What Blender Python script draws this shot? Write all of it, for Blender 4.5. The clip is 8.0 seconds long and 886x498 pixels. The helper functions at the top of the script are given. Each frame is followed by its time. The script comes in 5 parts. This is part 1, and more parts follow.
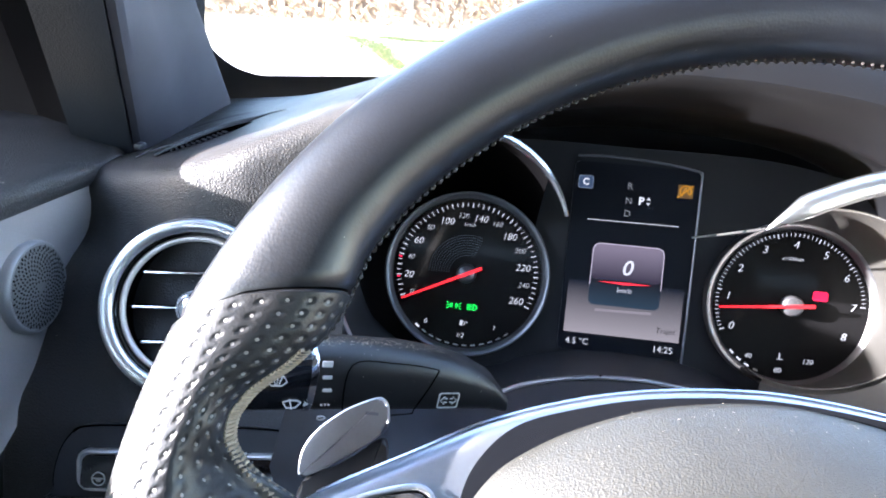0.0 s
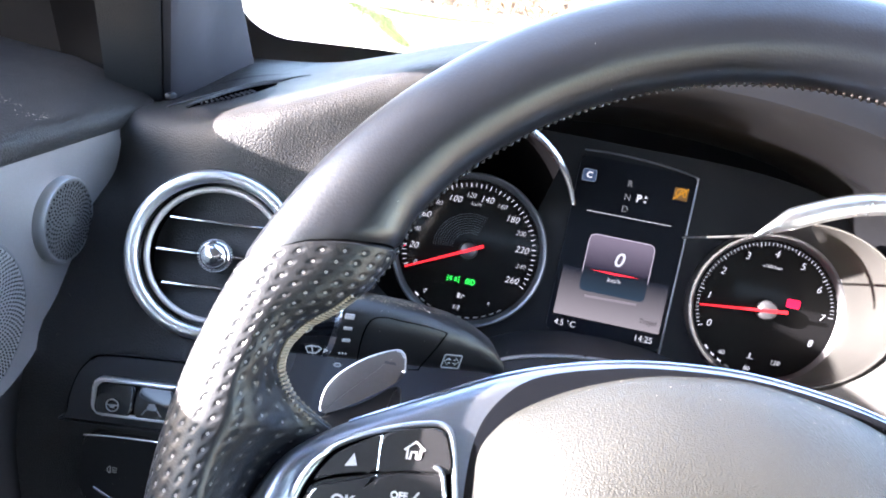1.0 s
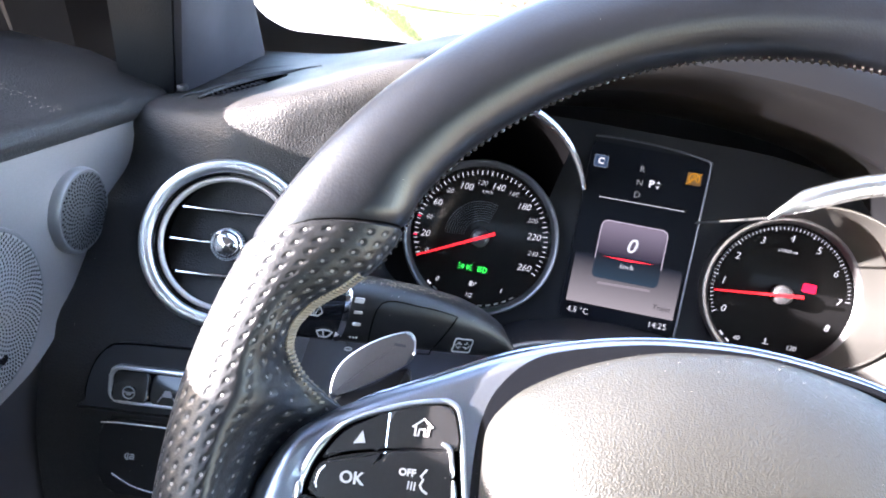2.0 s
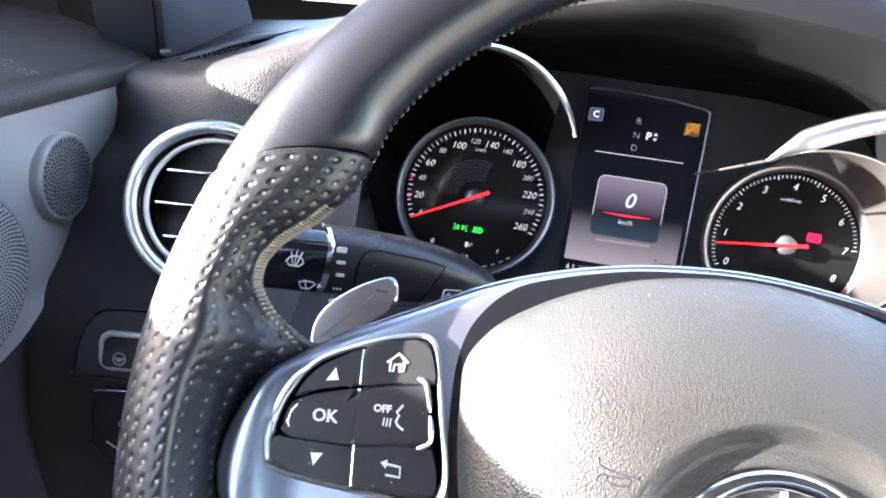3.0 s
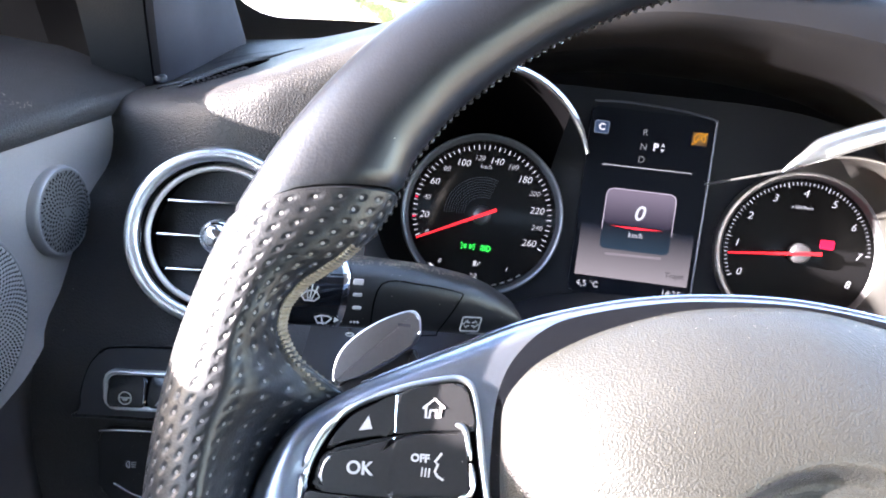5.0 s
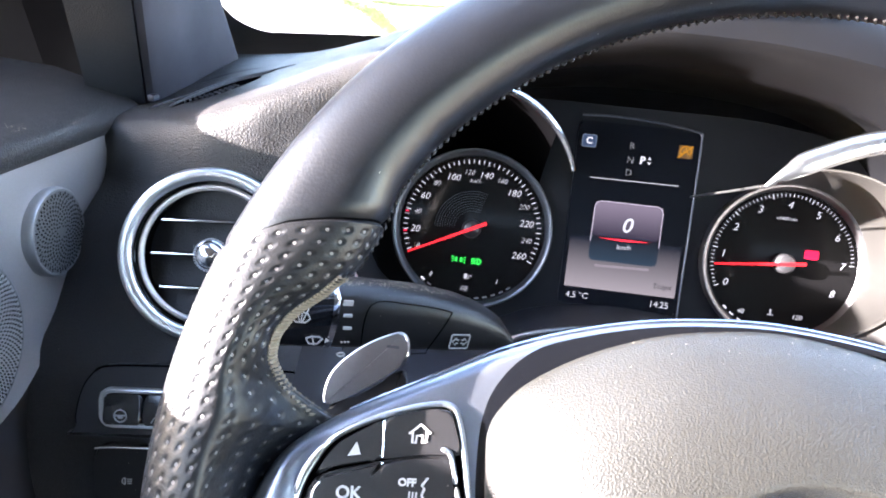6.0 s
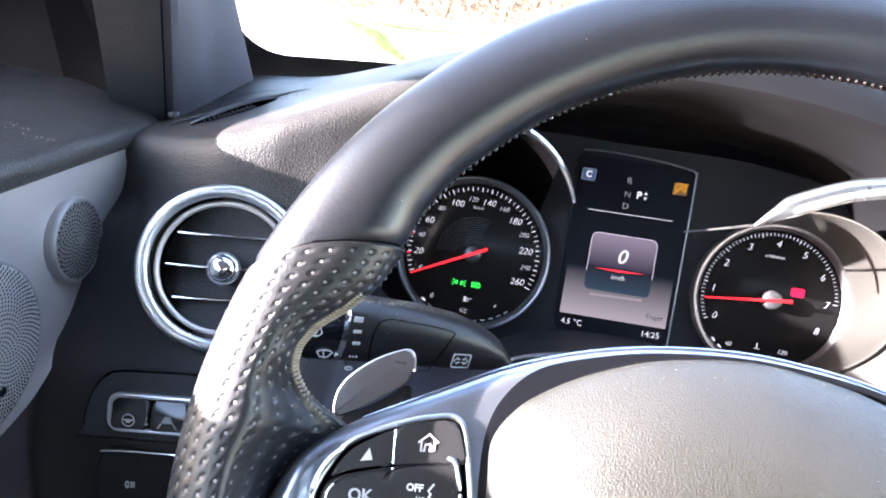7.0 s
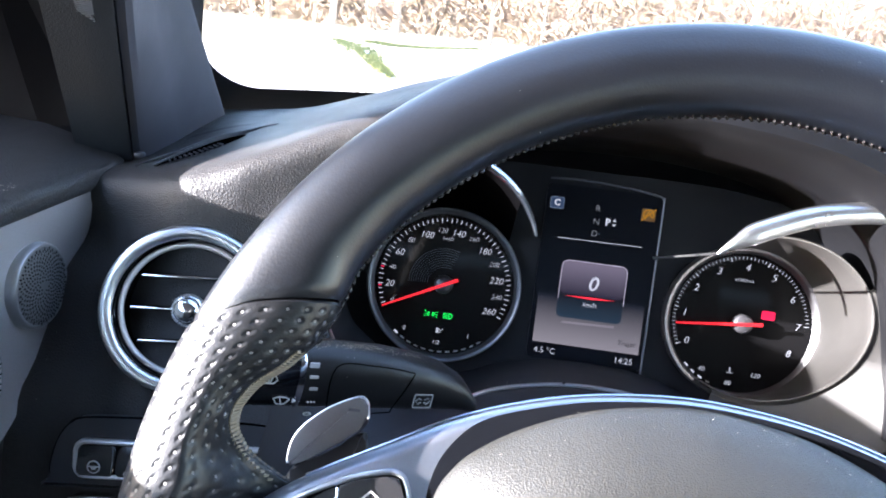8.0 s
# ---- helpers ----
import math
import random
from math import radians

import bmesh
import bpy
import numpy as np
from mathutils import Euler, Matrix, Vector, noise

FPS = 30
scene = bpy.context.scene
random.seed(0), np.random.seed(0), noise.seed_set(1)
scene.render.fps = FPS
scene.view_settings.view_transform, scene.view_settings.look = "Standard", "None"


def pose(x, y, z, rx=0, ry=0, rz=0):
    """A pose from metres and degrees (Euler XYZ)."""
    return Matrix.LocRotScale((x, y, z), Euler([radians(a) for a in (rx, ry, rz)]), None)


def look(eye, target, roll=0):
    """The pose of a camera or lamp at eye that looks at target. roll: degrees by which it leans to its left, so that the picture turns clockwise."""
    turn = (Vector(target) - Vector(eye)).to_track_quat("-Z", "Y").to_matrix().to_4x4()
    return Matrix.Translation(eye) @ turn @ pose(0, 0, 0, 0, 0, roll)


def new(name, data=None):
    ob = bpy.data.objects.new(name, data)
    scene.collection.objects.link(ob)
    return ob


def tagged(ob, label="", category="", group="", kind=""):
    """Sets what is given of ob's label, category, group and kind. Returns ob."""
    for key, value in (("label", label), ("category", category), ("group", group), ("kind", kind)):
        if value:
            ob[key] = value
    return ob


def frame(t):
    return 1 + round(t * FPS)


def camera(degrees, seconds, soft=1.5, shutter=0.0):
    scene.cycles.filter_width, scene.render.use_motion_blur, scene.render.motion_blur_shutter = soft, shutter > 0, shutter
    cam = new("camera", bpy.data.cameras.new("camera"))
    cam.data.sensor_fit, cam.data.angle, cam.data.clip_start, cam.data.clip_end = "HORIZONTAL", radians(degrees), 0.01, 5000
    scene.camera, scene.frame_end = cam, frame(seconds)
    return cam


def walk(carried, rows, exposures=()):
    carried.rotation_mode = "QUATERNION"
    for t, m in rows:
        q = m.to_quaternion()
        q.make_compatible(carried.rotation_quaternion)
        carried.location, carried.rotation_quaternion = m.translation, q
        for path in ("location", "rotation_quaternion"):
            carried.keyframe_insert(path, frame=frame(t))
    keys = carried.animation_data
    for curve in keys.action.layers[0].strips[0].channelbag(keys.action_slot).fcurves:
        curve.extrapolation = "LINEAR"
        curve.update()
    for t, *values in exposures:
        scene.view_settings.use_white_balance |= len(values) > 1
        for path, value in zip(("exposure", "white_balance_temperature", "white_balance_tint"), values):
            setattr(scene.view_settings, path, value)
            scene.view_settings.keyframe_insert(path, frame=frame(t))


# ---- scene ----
cam = camera(66.0, 8.0, 1.9)
# seconds, eye (m), turn (degrees)
PATH = [
    (0.0, 0.0181, 0.0316, 1.1957, 70.05, -3.64, 7.03),
    (0.5, 0.0307, 0.0258, 1.1979, 67.95, -6.30, 4.52),
    (1.0, 0.0041, 0.0059, 1.1993, 68.27, -9.72, 7.47),
    (1.5, 0.0144, 0.0071, 1.1933, 67.22, -7.91, 7.97),
    (1.7, 0.0078, 0.0032, 1.1990, 68.02, -8.72, 7.78),
    (2.8, 0.0113, 0.0089, 1.1787, 66.42, -7.26, 10.09),
    (3.0, 0.0207, 0.0078, 1.1791, 66.46, -6.66, 8.67),
    (3.2, 0.0219, 0.0044, 1.1820, 66.65, -6.78, 8.26),
    (3.5, 0.0025, 0.0108, 1.1905, 67.70, -9.07, 10.12),
    (4.0, 0.0103, 0.0110, 1.2003, 68.78, -6.18, 10.20),
    (4.5, -0.0006, 0.0195, 1.1913, 67.48, -6.99, 10.02),
    (5.0, 0.0077, 0.0175, 1.1817, 67.26, -5.11, 7.12),
    (5.2, 0.0091, 0.0185, 1.1776, 66.59, -4.62, 7.11),
    (6.3, 0.0115, 0.0104, 1.1954, 68.53, -4.99, 6.28),
    (6.5, 0.0156, 0.0051, 1.1960, 69.24, -5.32, 6.12),
    (7.0, 0.0052, -0.0003, 1.1969, 69.32, -7.24, 6.90),
    (7.5, 0.0051, -0.0006, 1.2071, 70.80, -7.01, 7.77),
    (8.0, 0.0205, 0.0053, 1.2098, 70.62, -5.95, 6.05),
]
walk(cam, [(t, pose(x, y, z, rx, ry, rz)) for t, x, y, z, rx, ry, rz in PATH], [(0.0, 4.75, 6000, 16), (0.6, 4.90, 6050, 17), (1.2, 4.95, 6300, 20), (7.2, 4.95, 6350, 20), (8.0, 4.25, 5950, 17)])

# ---- light ----
SUN = Vector((-0.943, -0.266, 0.199)).normalized()
world = bpy.data.worlds.new("sky")
scene.world = world
world.use_nodes = True
wn = world.node_tree
sky = wn.nodes.new("ShaderNodeTexSky")
sky.sky_type = "NISHITA"
sky.sun_disc = False
sky.sun_elevation = math.asin(SUN.z)
sky.sun_rotation = math.atan2(SUN.x, SUN.y)
back = wn.nodes["Background"]
wn.links.new(sky.outputs[0], back.inputs[0])
back.inputs[1].default_value = 0.135
sun = new("sun", bpy.data.lights.new("sun", "SUN"))
sun.data.energy = 5.0
sun.data.angle = radians(0.55)
sun.data.color = (1.0, 0.93, 0.84)
sun.matrix_world = look(SUN * 50, (0, 0, 0))


# ---- materials ----
def mat(name, color, rough=0.5, metal=0.0, grain=0.0, scale=400.0, vary=0.12, kind="noise", coat=0.0, spec=0.5, dust=0.0, rvary=0.1, wear=0.0):
    """A surface with two scales of colour variation, a roughness that wanders, and a relief."""
    m = bpy.data.materials.new(name)
    m.use_nodes = True
    nt = m.node_tree
    b = nt.nodes["Principled BSDF"]
    tc = nt.nodes.new("ShaderNodeTexCoord")
    big = nt.nodes.new("ShaderNodeTexNoise")
    big.inputs["Scale"].default_value = 14.0
    big.inputs["Detail"].default_value = 5.0
    fine = nt.nodes.new("ShaderNodeTexNoise")
    fine.inputs["Scale"].default_value = 900.0
    fine.inputs["Detail"].default_value = 3.0
    nt.links.new(tc.outputs["Object"], big.inputs["Vector"])
    nt.links.new(tc.outputs["Object"], fine.inputs["Vector"])
    add = nt.nodes.new("ShaderNodeMath")
    add.operation = "ADD"
    nt.links.new(big.outputs["Fac"], add.inputs[0])
    nt.links.new(fine.outputs["Fac"], add.inputs[1])
    ramp = nt.nodes.new("ShaderNodeMapRange")
    ramp.inputs["From Min"].default_value = 0.6
    ramp.inputs["From Max"].default_value = 1.4
    nt.links.new(add.outputs[0], ramp.inputs["Value"])
    mix = nt.nodes.new("ShaderNodeMix")
    mix.data_type = "RGBA"
    lo = [max(0.0, c * (1 - vary)) for c in color]
    hi = [min(1.0, c * (1 + vary)) for c in color]
    mix.inputs["A"].default_value = (*lo, 1)
    mix.inputs["B"].default_value = (*hi, 1)
    nt.links.new(ramp.outputs["Result"], mix.inputs["Factor"])
    out = mix.outputs["Result"]
    if dust > 0:
        spk = nt.nodes.new("ShaderNodeTexVoronoi")
        spk.inputs["Scale"].default_value = 620.0
        nt.links.new(tc.outputs["Object"], spk.inputs["Vector"])
        less = nt.nodes.new("ShaderNodeMapRange")
        less.inputs["From Min"].default_value = 0.10
        less.inputs["From Max"].default_value = 0.05
        less.clamp = True
        nt.links.new(spk.outputs["Distance"], less.inputs["Value"])
        sel = nt.nodes.new("ShaderNodeSeparateColor")
        nt.links.new(spk.outputs["Color"], sel.inputs[0])
        gate = nt.nodes.new("ShaderNodeMath")
        gate.operation = "GREATER_THAN"
        gate.inputs[1].default_value = 1 - dust
        nt.links.new(sel.outputs[0], gate.inputs[0])
        mul = nt.nodes.new("ShaderNodeMath")
        mul.operation = "MULTIPLY"
        nt.links.new(less.outputs["Result"], mul.inputs[0])
        nt.links.new(gate.outputs[0], mul.inputs[1])
        mix2 = nt.nodes.new("ShaderNodeMix")
        mix2.data_type = "RGBA"
        mix2.inputs["B"].default_value = (0.55, 0.52, 0.47, 1)
        nt.links.new(mul.outputs[0], mix2.inputs["Factor"])
        nt.links.new(out, mix2.inputs["A"])
        out = mix2.outputs["Result"]
    nt.links.new(out, b.inputs["Base Color"])
    rr = nt.nodes.new("ShaderNodeMapRange")
    rr.inputs["From Min"].default_value = 0.3
    rr.inputs["From Max"].default_value = 0.7
    rr.inputs["To Min"].default_value = max(0.02, rough - rvary)
    rr.inputs["To Max"].default_value = min(1.0, rough + rvary)
    nt.links.new(big.outputs["Fac"], rr.inputs["Value"])
    if wear > 0:
        rub = nt.nodes.new("ShaderNodeTexNoise")
        rub.inputs["Scale"].default_value = 160.0
        rub.inputs["Detail"].default_value = 8.0
        rub.inputs["Roughness"].default_value = 0.7
        nt.links.new(tc.outputs["Object"], rub.inputs["Vector"])
        span = nt.nodes.new("ShaderNodeMapRange")
        span.inputs["From Min"].default_value = 0.35
        span.inputs["From Max"].default_value = 0.65
        span.inputs["To Min"].default_value = -wear
        span.inputs["To Max"].default_value = wear
        nt.links.new(rub.outputs["Fac"], span.inputs["Value"])
        both = nt.nodes.new("ShaderNodeMath")
        both.operation = "ADD"
        nt.links.new(rr.outputs["Result"], both.inputs[0])
        nt.links.new(span.outputs["Result"], both.inputs[1])
        nt.links.new(both.outputs[0], b.inputs["Roughness"])
    else:
        nt.links.new(rr.outputs["Result"], b.inputs["Roughness"])
    b.inputs["Metallic"].default_value = metal
    b.inputs["Specular IOR Level"].default_value = spec
    b.inputs["Coat Weight"].default_value = coat
    b.inputs["Coat Roughness"].default_value = 0.08
    if grain > 0:
        if kind in ("leather", "pebble"):
            tex = nt.nodes.new("ShaderNodeTexVoronoi")
            tex.feature = "F1"
            tex.inputs["Scale"].default_value = scale
            wob = nt.nodes.new("ShaderNodeTexNoise")
            wob.inputs["Scale"].default_value = scale * 0.35
            nt.links.new(tc.outputs["Object"], wob.inputs["Vector"])
            vm = nt.nodes.new("ShaderNodeVectorMath")
            vm.operation = "MULTIPLY_ADD"
            vm.inputs[1].default_value = (1.2 / scale,) * 3
            nt.links.new(wob.outputs["Color"], vm.inputs[0])
            nt.links.new(tc.outputs["Object"], vm.inputs[2])
            nt.links.new(vm.outputs[0], tex.inputs["Vector"])
            h = tex.outputs["Distance"]
            if kind == "pebble":
                tex.feature = "DISTANCE_TO_EDGE"
                plate = nt.nodes.new("ShaderNodeMapRange")
                plate.interpolation_type = "SMOOTHSTEP"
                plate.inputs["From Max"].default_value = 0.32
                nt.links.new(h, plate.inputs["Value"])
                h = plate.outputs["Result"]
        else:
            tex = nt.nodes.new("ShaderNodeTexNoise")
            tex.inputs["Scale"].default_value = scale
            tex.inputs["Detail"].default_value = 4.0
            nt.links.new(tc.outputs["Object"], tex.inputs["Vector"])
            h = tex.outputs["Fac"]
        bump = nt.nodes.new("ShaderNodeBump")
        bump.inputs["Strength"].default_value = grain
        bump.inputs["Distance"].default_value = 0.6 / scale
        nt.links.new(h, bump.inputs["Height"])
        nt.links.new(bump.outputs[0], b.inputs["Normal"])
    return m


def glow(name, color, strength):
    m = bpy.data.materials.new(name)
    m.use_nodes = True
    b = m.node_tree.nodes["Principled BSDF"]
    b.inputs["Base Color"].default_value = (*[c * 0.1 for c in color], 1)
    b.inputs["Emission Color"].default_value = (*color, 1)
    b.inputs["Emission Strength"].default_value = strength * 0.72
    b.inputs["Roughness"].default_value = 0.5
    b.inputs["Specular IOR Level"].default_value = 0.08
    return m


DASH = mat("soft dash vinyl", (0.0245, 0.0243, 0.0258), 0.47, grain=0.26, scale=640, kind="pebble", spec=0.22, dust=0.012)
LOWER = mat("hard lower plastic", (0.0175, 0.0190, 0.0250), 0.5, grain=0.25, scale=1500, spec=0.4)
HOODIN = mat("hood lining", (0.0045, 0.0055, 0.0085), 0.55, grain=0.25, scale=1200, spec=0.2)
# darkened copy of the dash skin: the hood's shade is in its colour
SHADEDHOOD = mat("shaded hood skin", (0.0046, 0.0048, 0.0056), 0.42, grain=0.06, scale=1300, kind="leather", spec=0.10)
LEATHER = mat("smooth leather", (0.0038, 0.0048, 0.0074), 0.33, grain=0.08, scale=1300, kind="leather", spec=0.50, vary=0.30, dust=0.014, rvary=0.06)
GRIP = mat("perforated leather", (0.0050, 0.0056, 0.0072), 0.38, grain=0.12, scale=1500, kind="leather", spec=0.36, vary=0.4, rvary=0.08, wear=0.05)
AIRBAG = mat("airbag skin", (0.0172, 0.0174, 0.0160), 0.42, grain=0.40, scale=1700, kind="leather", spec=0.5)
# pale tone for the punched edges and the light painted on them
HOLEGLINT = mat("punched edge and its glint", (0.12, 0.118, 0.118), 0.5, vary=0.3)
THREAD = mat("worn thread", (0.010, 0.009, 0.009), 0.6, vary=0.6, spec=0.3)
PADDLE = mat("satin paddle metal", (0.21, 0.21, 0.22), 0.36, metal=1.0, vary=0.06, grain=0.05, scale=2500)
SATIN = mat("satin silver trim", (0.33, 0.36, 0.43), 0.32, metal=1.0, vary=0.05, grain=0.04, scale=2500, rvary=0.05)
CHROME = mat("chrome", (0.80, 0.81, 0.83), 0.12, metal=1.0, vary=0.03, rvary=0.05)
BRUSHED = mat("brushed metal", (0.60, 0.60, 0.62), 0.32, metal=1.0, vary=0.06, grain=0.05, scale=2500)
ALU = mat("satin aluminium", (0.72, 0.73, 0.75), 0.30, metal=1.0, vary=0.03, grain=0.03, scale=2500, rvary=0.04)
DIMTRIM = mat("dim grey trim", (0.10, 0.11, 0.13), 0.4, metal=0.6, vary=0.05)
# bluish metal: the sky mirrored in the spoke trim's edge, put into the colour
SKYGLINT = mat("polished bead", (0.62, 0.68, 0.80), 0.16, metal=1.0, vary=0.03, rvary=0.04)
PIANO = mat("gloss black plastic", (0.004, 0.0045, 0.006), 0.10, spec=0.5, vary=0.05, dust=0.04, rvary=0.04)
BUTTON = mat("button plastic", (0.0088, 0.0088, 0.0100), 0.42, vary=0.15, dust=0.14, grain=0.1, scale=2000, spec=0.32)
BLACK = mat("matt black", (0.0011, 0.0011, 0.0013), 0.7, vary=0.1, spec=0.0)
DIAL = mat("dial face", (0.0017, 0.0017, 0.0021), 0.5, spec=0.1, vary=0.1, coat=0.12)
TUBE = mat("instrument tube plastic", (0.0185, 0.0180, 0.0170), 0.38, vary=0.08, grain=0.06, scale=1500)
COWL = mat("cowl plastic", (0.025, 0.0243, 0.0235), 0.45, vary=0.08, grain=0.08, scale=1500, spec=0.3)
DOORTRIM = mat("satin graphite trim", (0.325, 0.315, 0.325), 0.40, metal=0.6, vary=0.06, grain=0.05, scale=1800)
PILLAR = mat("pillar lining", (0.022, 0.0235, 0.034), 0.75, grain=0.3, scale=1500, vary=0.1)
PILLARG = mat("grained pillar cover", (0.0215, 0.0245, 0.0315), 0.6, grain=0.35, scale=1100, kind="leather", vary=0.1)
SAIL = mat("dark corner trim", (0.012, 0.012, 0.014), 0.8, spec=0.1, grain=0.2, scale=1500)
ROOF = mat("headliner", (0.07, 0.07, 0.075), 0.9, grain=0.3, scale=900)
REARSKIN = mat("dark skin of the rear wall", (0.03, 0.03, 0.032), 0.45, grain=0.3, scale=500, kind="leather")
INK = mat("white print", (0.38, 0.38, 0.38), 0.5, vary=0.03)
GREYINK = mat("grey print", (0.32, 0.32, 0.33), 0.5, vary=0.03)
LIT = glow("white legend", (0.9, 0.92, 1.0), 0.052)
LITDIM = glow("grey legend", (0.70, 0.72, 0.78), 0.052)
NEEDLE = glow("red needle", (1.0, 0.03, 0.04), 0.10)
GREEN = glow("green telltale", (0.02, 0.9, 0.10), 0.11)
AMBER = glow("amber telltale", (1.0, 0.45, 0.03), 0.036)
DIMLEG = glow("unlit legend", (0.46, 0.48, 0.52), 0.030)
REDL = glow("red telltale", (1.0, 0.02, 0.08), 0.10)
BLUEI = glow("blue icon", (0.10, 0.17, 0.32), 0.022)
SCREEN = mat("dark screen", (0.004, 0.005, 0.008), 0.30, spec=0.1, vary=0.02, rvary=0.02)
FRIT = mat("black frit", (0.012, 0.012, 0.013), 0.4)


def gradient(name, low, high, y0, y1, strength):
    """A lit part of the screen that runs from one grey to another over its height."""
    m = glow(name, (0.05, 0.05, 0.06), strength)
    nt = m.node_tree
    b = nt.nodes["Principled BSDF"]
    tc = nt.nodes.new("ShaderNodeTexCoord")
    sep = nt.nodes.new("ShaderNodeSeparateXYZ")
    nt.links.new(tc.outputs["Object"], sep.inputs[0])
    mr = nt.nodes.new("ShaderNodeMapRange")
    mr.inputs["From Min"].default_value = y0
    mr.inputs["From Max"].default_value = y1
    nt.links.new(sep.outputs["Y"], mr.inputs["Value"])
    mx = nt.nodes.new("ShaderNodeMix")
    mx.data_type = "RGBA"
    mx.inputs["A"].default_value = (*low, 1)
    mx.inputs["B"].default_value = (*high, 1)
    nt.links.new(mr.outputs["Result"], mx.inputs["Factor"])
    nt.links.new(mx.outputs["Result"], b.inputs["Emission Color"])
    return m


def glass(name, rough=0.0, tint=(1, 1, 1)):
    m = bpy.data.materials.new(name)
    m.use_nodes = True
    b = m.node_tree.nodes["Principled BSDF"]
    b.inputs["Base Color"].default_value = (*tint, 1)
    b.inputs["Transmission Weight"].default_value = 1.0
    b.inputs["Roughness"].default_value = rough
    b.inputs["IOR"].default_value = 1.45
    return m


# ---- building helpers ----
def thing(name, m, label, category, kind="", group=""):
    ob = new(name)
    ob.matrix_world = m
    return tagged(ob, label, category, group, kind)


def mesh_of(name, bm, material, smooth=True, angle=0.6):
    bmesh.ops.recalc_face_normals(bm, faces=bm.faces)
    me = bpy.data.meshes.new(name)
    bm.to_mesh(me)
    bm.free()
    me.materials.append(material)
    if smooth:
        me.shade_smooth()
        me.set_sharp_from_angle(angle=angle)
    return me


def part(name, bm, material, parent, label="", kind="", smooth=True, angle=0.6, m=None):
    ob = new(name, mesh_of(name, bm, material, smooth, angle))
    ob.parent = parent
    if m is not None:
        ob.matrix_local = m
    return tagged(ob, label, kind=kind)


def solid(name, bm, material, label, category, kind="", group="", angle=0.6, m=None):
    ob = new(name, mesh_of(name, bm, material, True, angle))
    if m is not None:
        ob.matrix_world = m
    return tagged(ob, label, category, group, kind)


def curve(points, n=8, closed=True):
    """A Catmull-Rom line through a few points."""
    pts = [Vector(p) for p in points]
    k = len(pts)
    out = []
    for i in range(k if closed else k - 1):
        if closed:
            p0, p1, p2, p3 = pts[i - 1], pts[i], pts[(i + 1) % k], pts[(i + 2) % k]
        else:
            p0, p1, p2, p3 = pts[max(i - 1, 0)], pts[i], pts[i + 1], pts[min(i + 2, k - 1)]
        for j in range(n):
            t = j / n
            out.append(0.5 * (2 * p1 + (p2 - p0) * t + (2 * p0 - 5 * p1 + 4 * p2 - p3) * t * t + (3 * p1 - p0 - 3 * p2 + p3) * t ** 3))
    if not closed:
        out.append(pts[-1])
    return out


def slab(outline, z0, z1, bevel=0.0, segments=2, bm=None):
    """A plate with that outline (metres) between two heights; its upper edge rounded."""
    bm = bm or bmesh.new()
    n = len(outline)
    low = [bm.verts.new((p[0], p[1], z0)) for p in outline]
    top = [bm.verts.new((p[0], p[1], z1)) for p in outline]
    bm.faces.new(low[::-1])
    cap = bm.faces.new(top)
    for i in range(n):
        bm.faces.new((low[i], low[(i + 1) % n], top[(i + 1) % n], top[i]))
    if bevel:
        bmesh.ops.bevel(bm, geom=list(cap.edges), offset=bevel, segments=segments, affect="EDGES", profile=0.5)
        bm.faces.ensure_lookup_table()
        flat = max(bm.faces, key=lambda f: len(f.verts) * 1000 + f.calc_center_median().z)
        bmesh.ops.inset_individual(bm, faces=[flat], thickness=min(0.0003, bevel * 0.4))
    return bm


def rounded(w, h, r, cx=0.0, cy=0.0, n=5):
    pts = []
    for qx, qy, a0 in ((1, 1, 0), (-1, 1, 90), (-1, -1, 180), (1, -1, 270)):
        for i in range(n + 1):
            a = radians(a0 + 90 * i / n)
            pts.append((cx + qx * (w / 2 - r) + r * math.cos(a), cy + qy * (h / 2 - r) + r * math.sin(a)))
    return pts


def box(cx, cy, cz, w, d, h, bevel=0.0, bm=None):
    bm = bm or bmesh.new()
    made = bmesh.ops.create_cube(bm, size=1.0, matrix=Matrix.LocRotScale((cx, cy, cz), None, (w, d, h)))
    if bevel:
        edges = list({e for v in made["verts"] for e in v.link_edges})
        bmesh.ops.bevel(bm, geom=edges, offset=bevel, segments=2, affect="EDGES", profile=0.5)
    return bm


def lathe(profile, segs=64, cx=0.0, cy=0.0, bm=None, a0=0.0, a1=360.0):
    """A profile of (radius, height) turned about the local z axis."""
    bm = bm or bmesh.new()
    whole = abs(a1 - a0 - 360) < 0.01
    count = segs if whole else segs + 1
    rings = []
    for r, z in profile:
        rings.append([bm.verts.new((cx + r * math.cos(radians(a0 + (a1 - a0) * i / segs)), cy + r * math.sin(radians(a0 + (a1 - a0) * i / segs)), z)) for i in range(count)])
    for lo, hi in zip(rings, rings[1:]):
        for i in range(segs):
            j = (i + 1) % count
            bm.faces.new((lo[i], lo[j], hi[j], hi[i]))
    return bm


def disc(r, z, segs=48, cx=0.0, cy=0.0, bm=None):
    bm = bm or bmesh.new()
    bm.faces.new([bm.verts.new((cx + r * math.cos(2 * math.pi * i / segs), cy + r * math.sin(2 * math.pi * i / segs), z)) for i in range(segs)])
    return bm


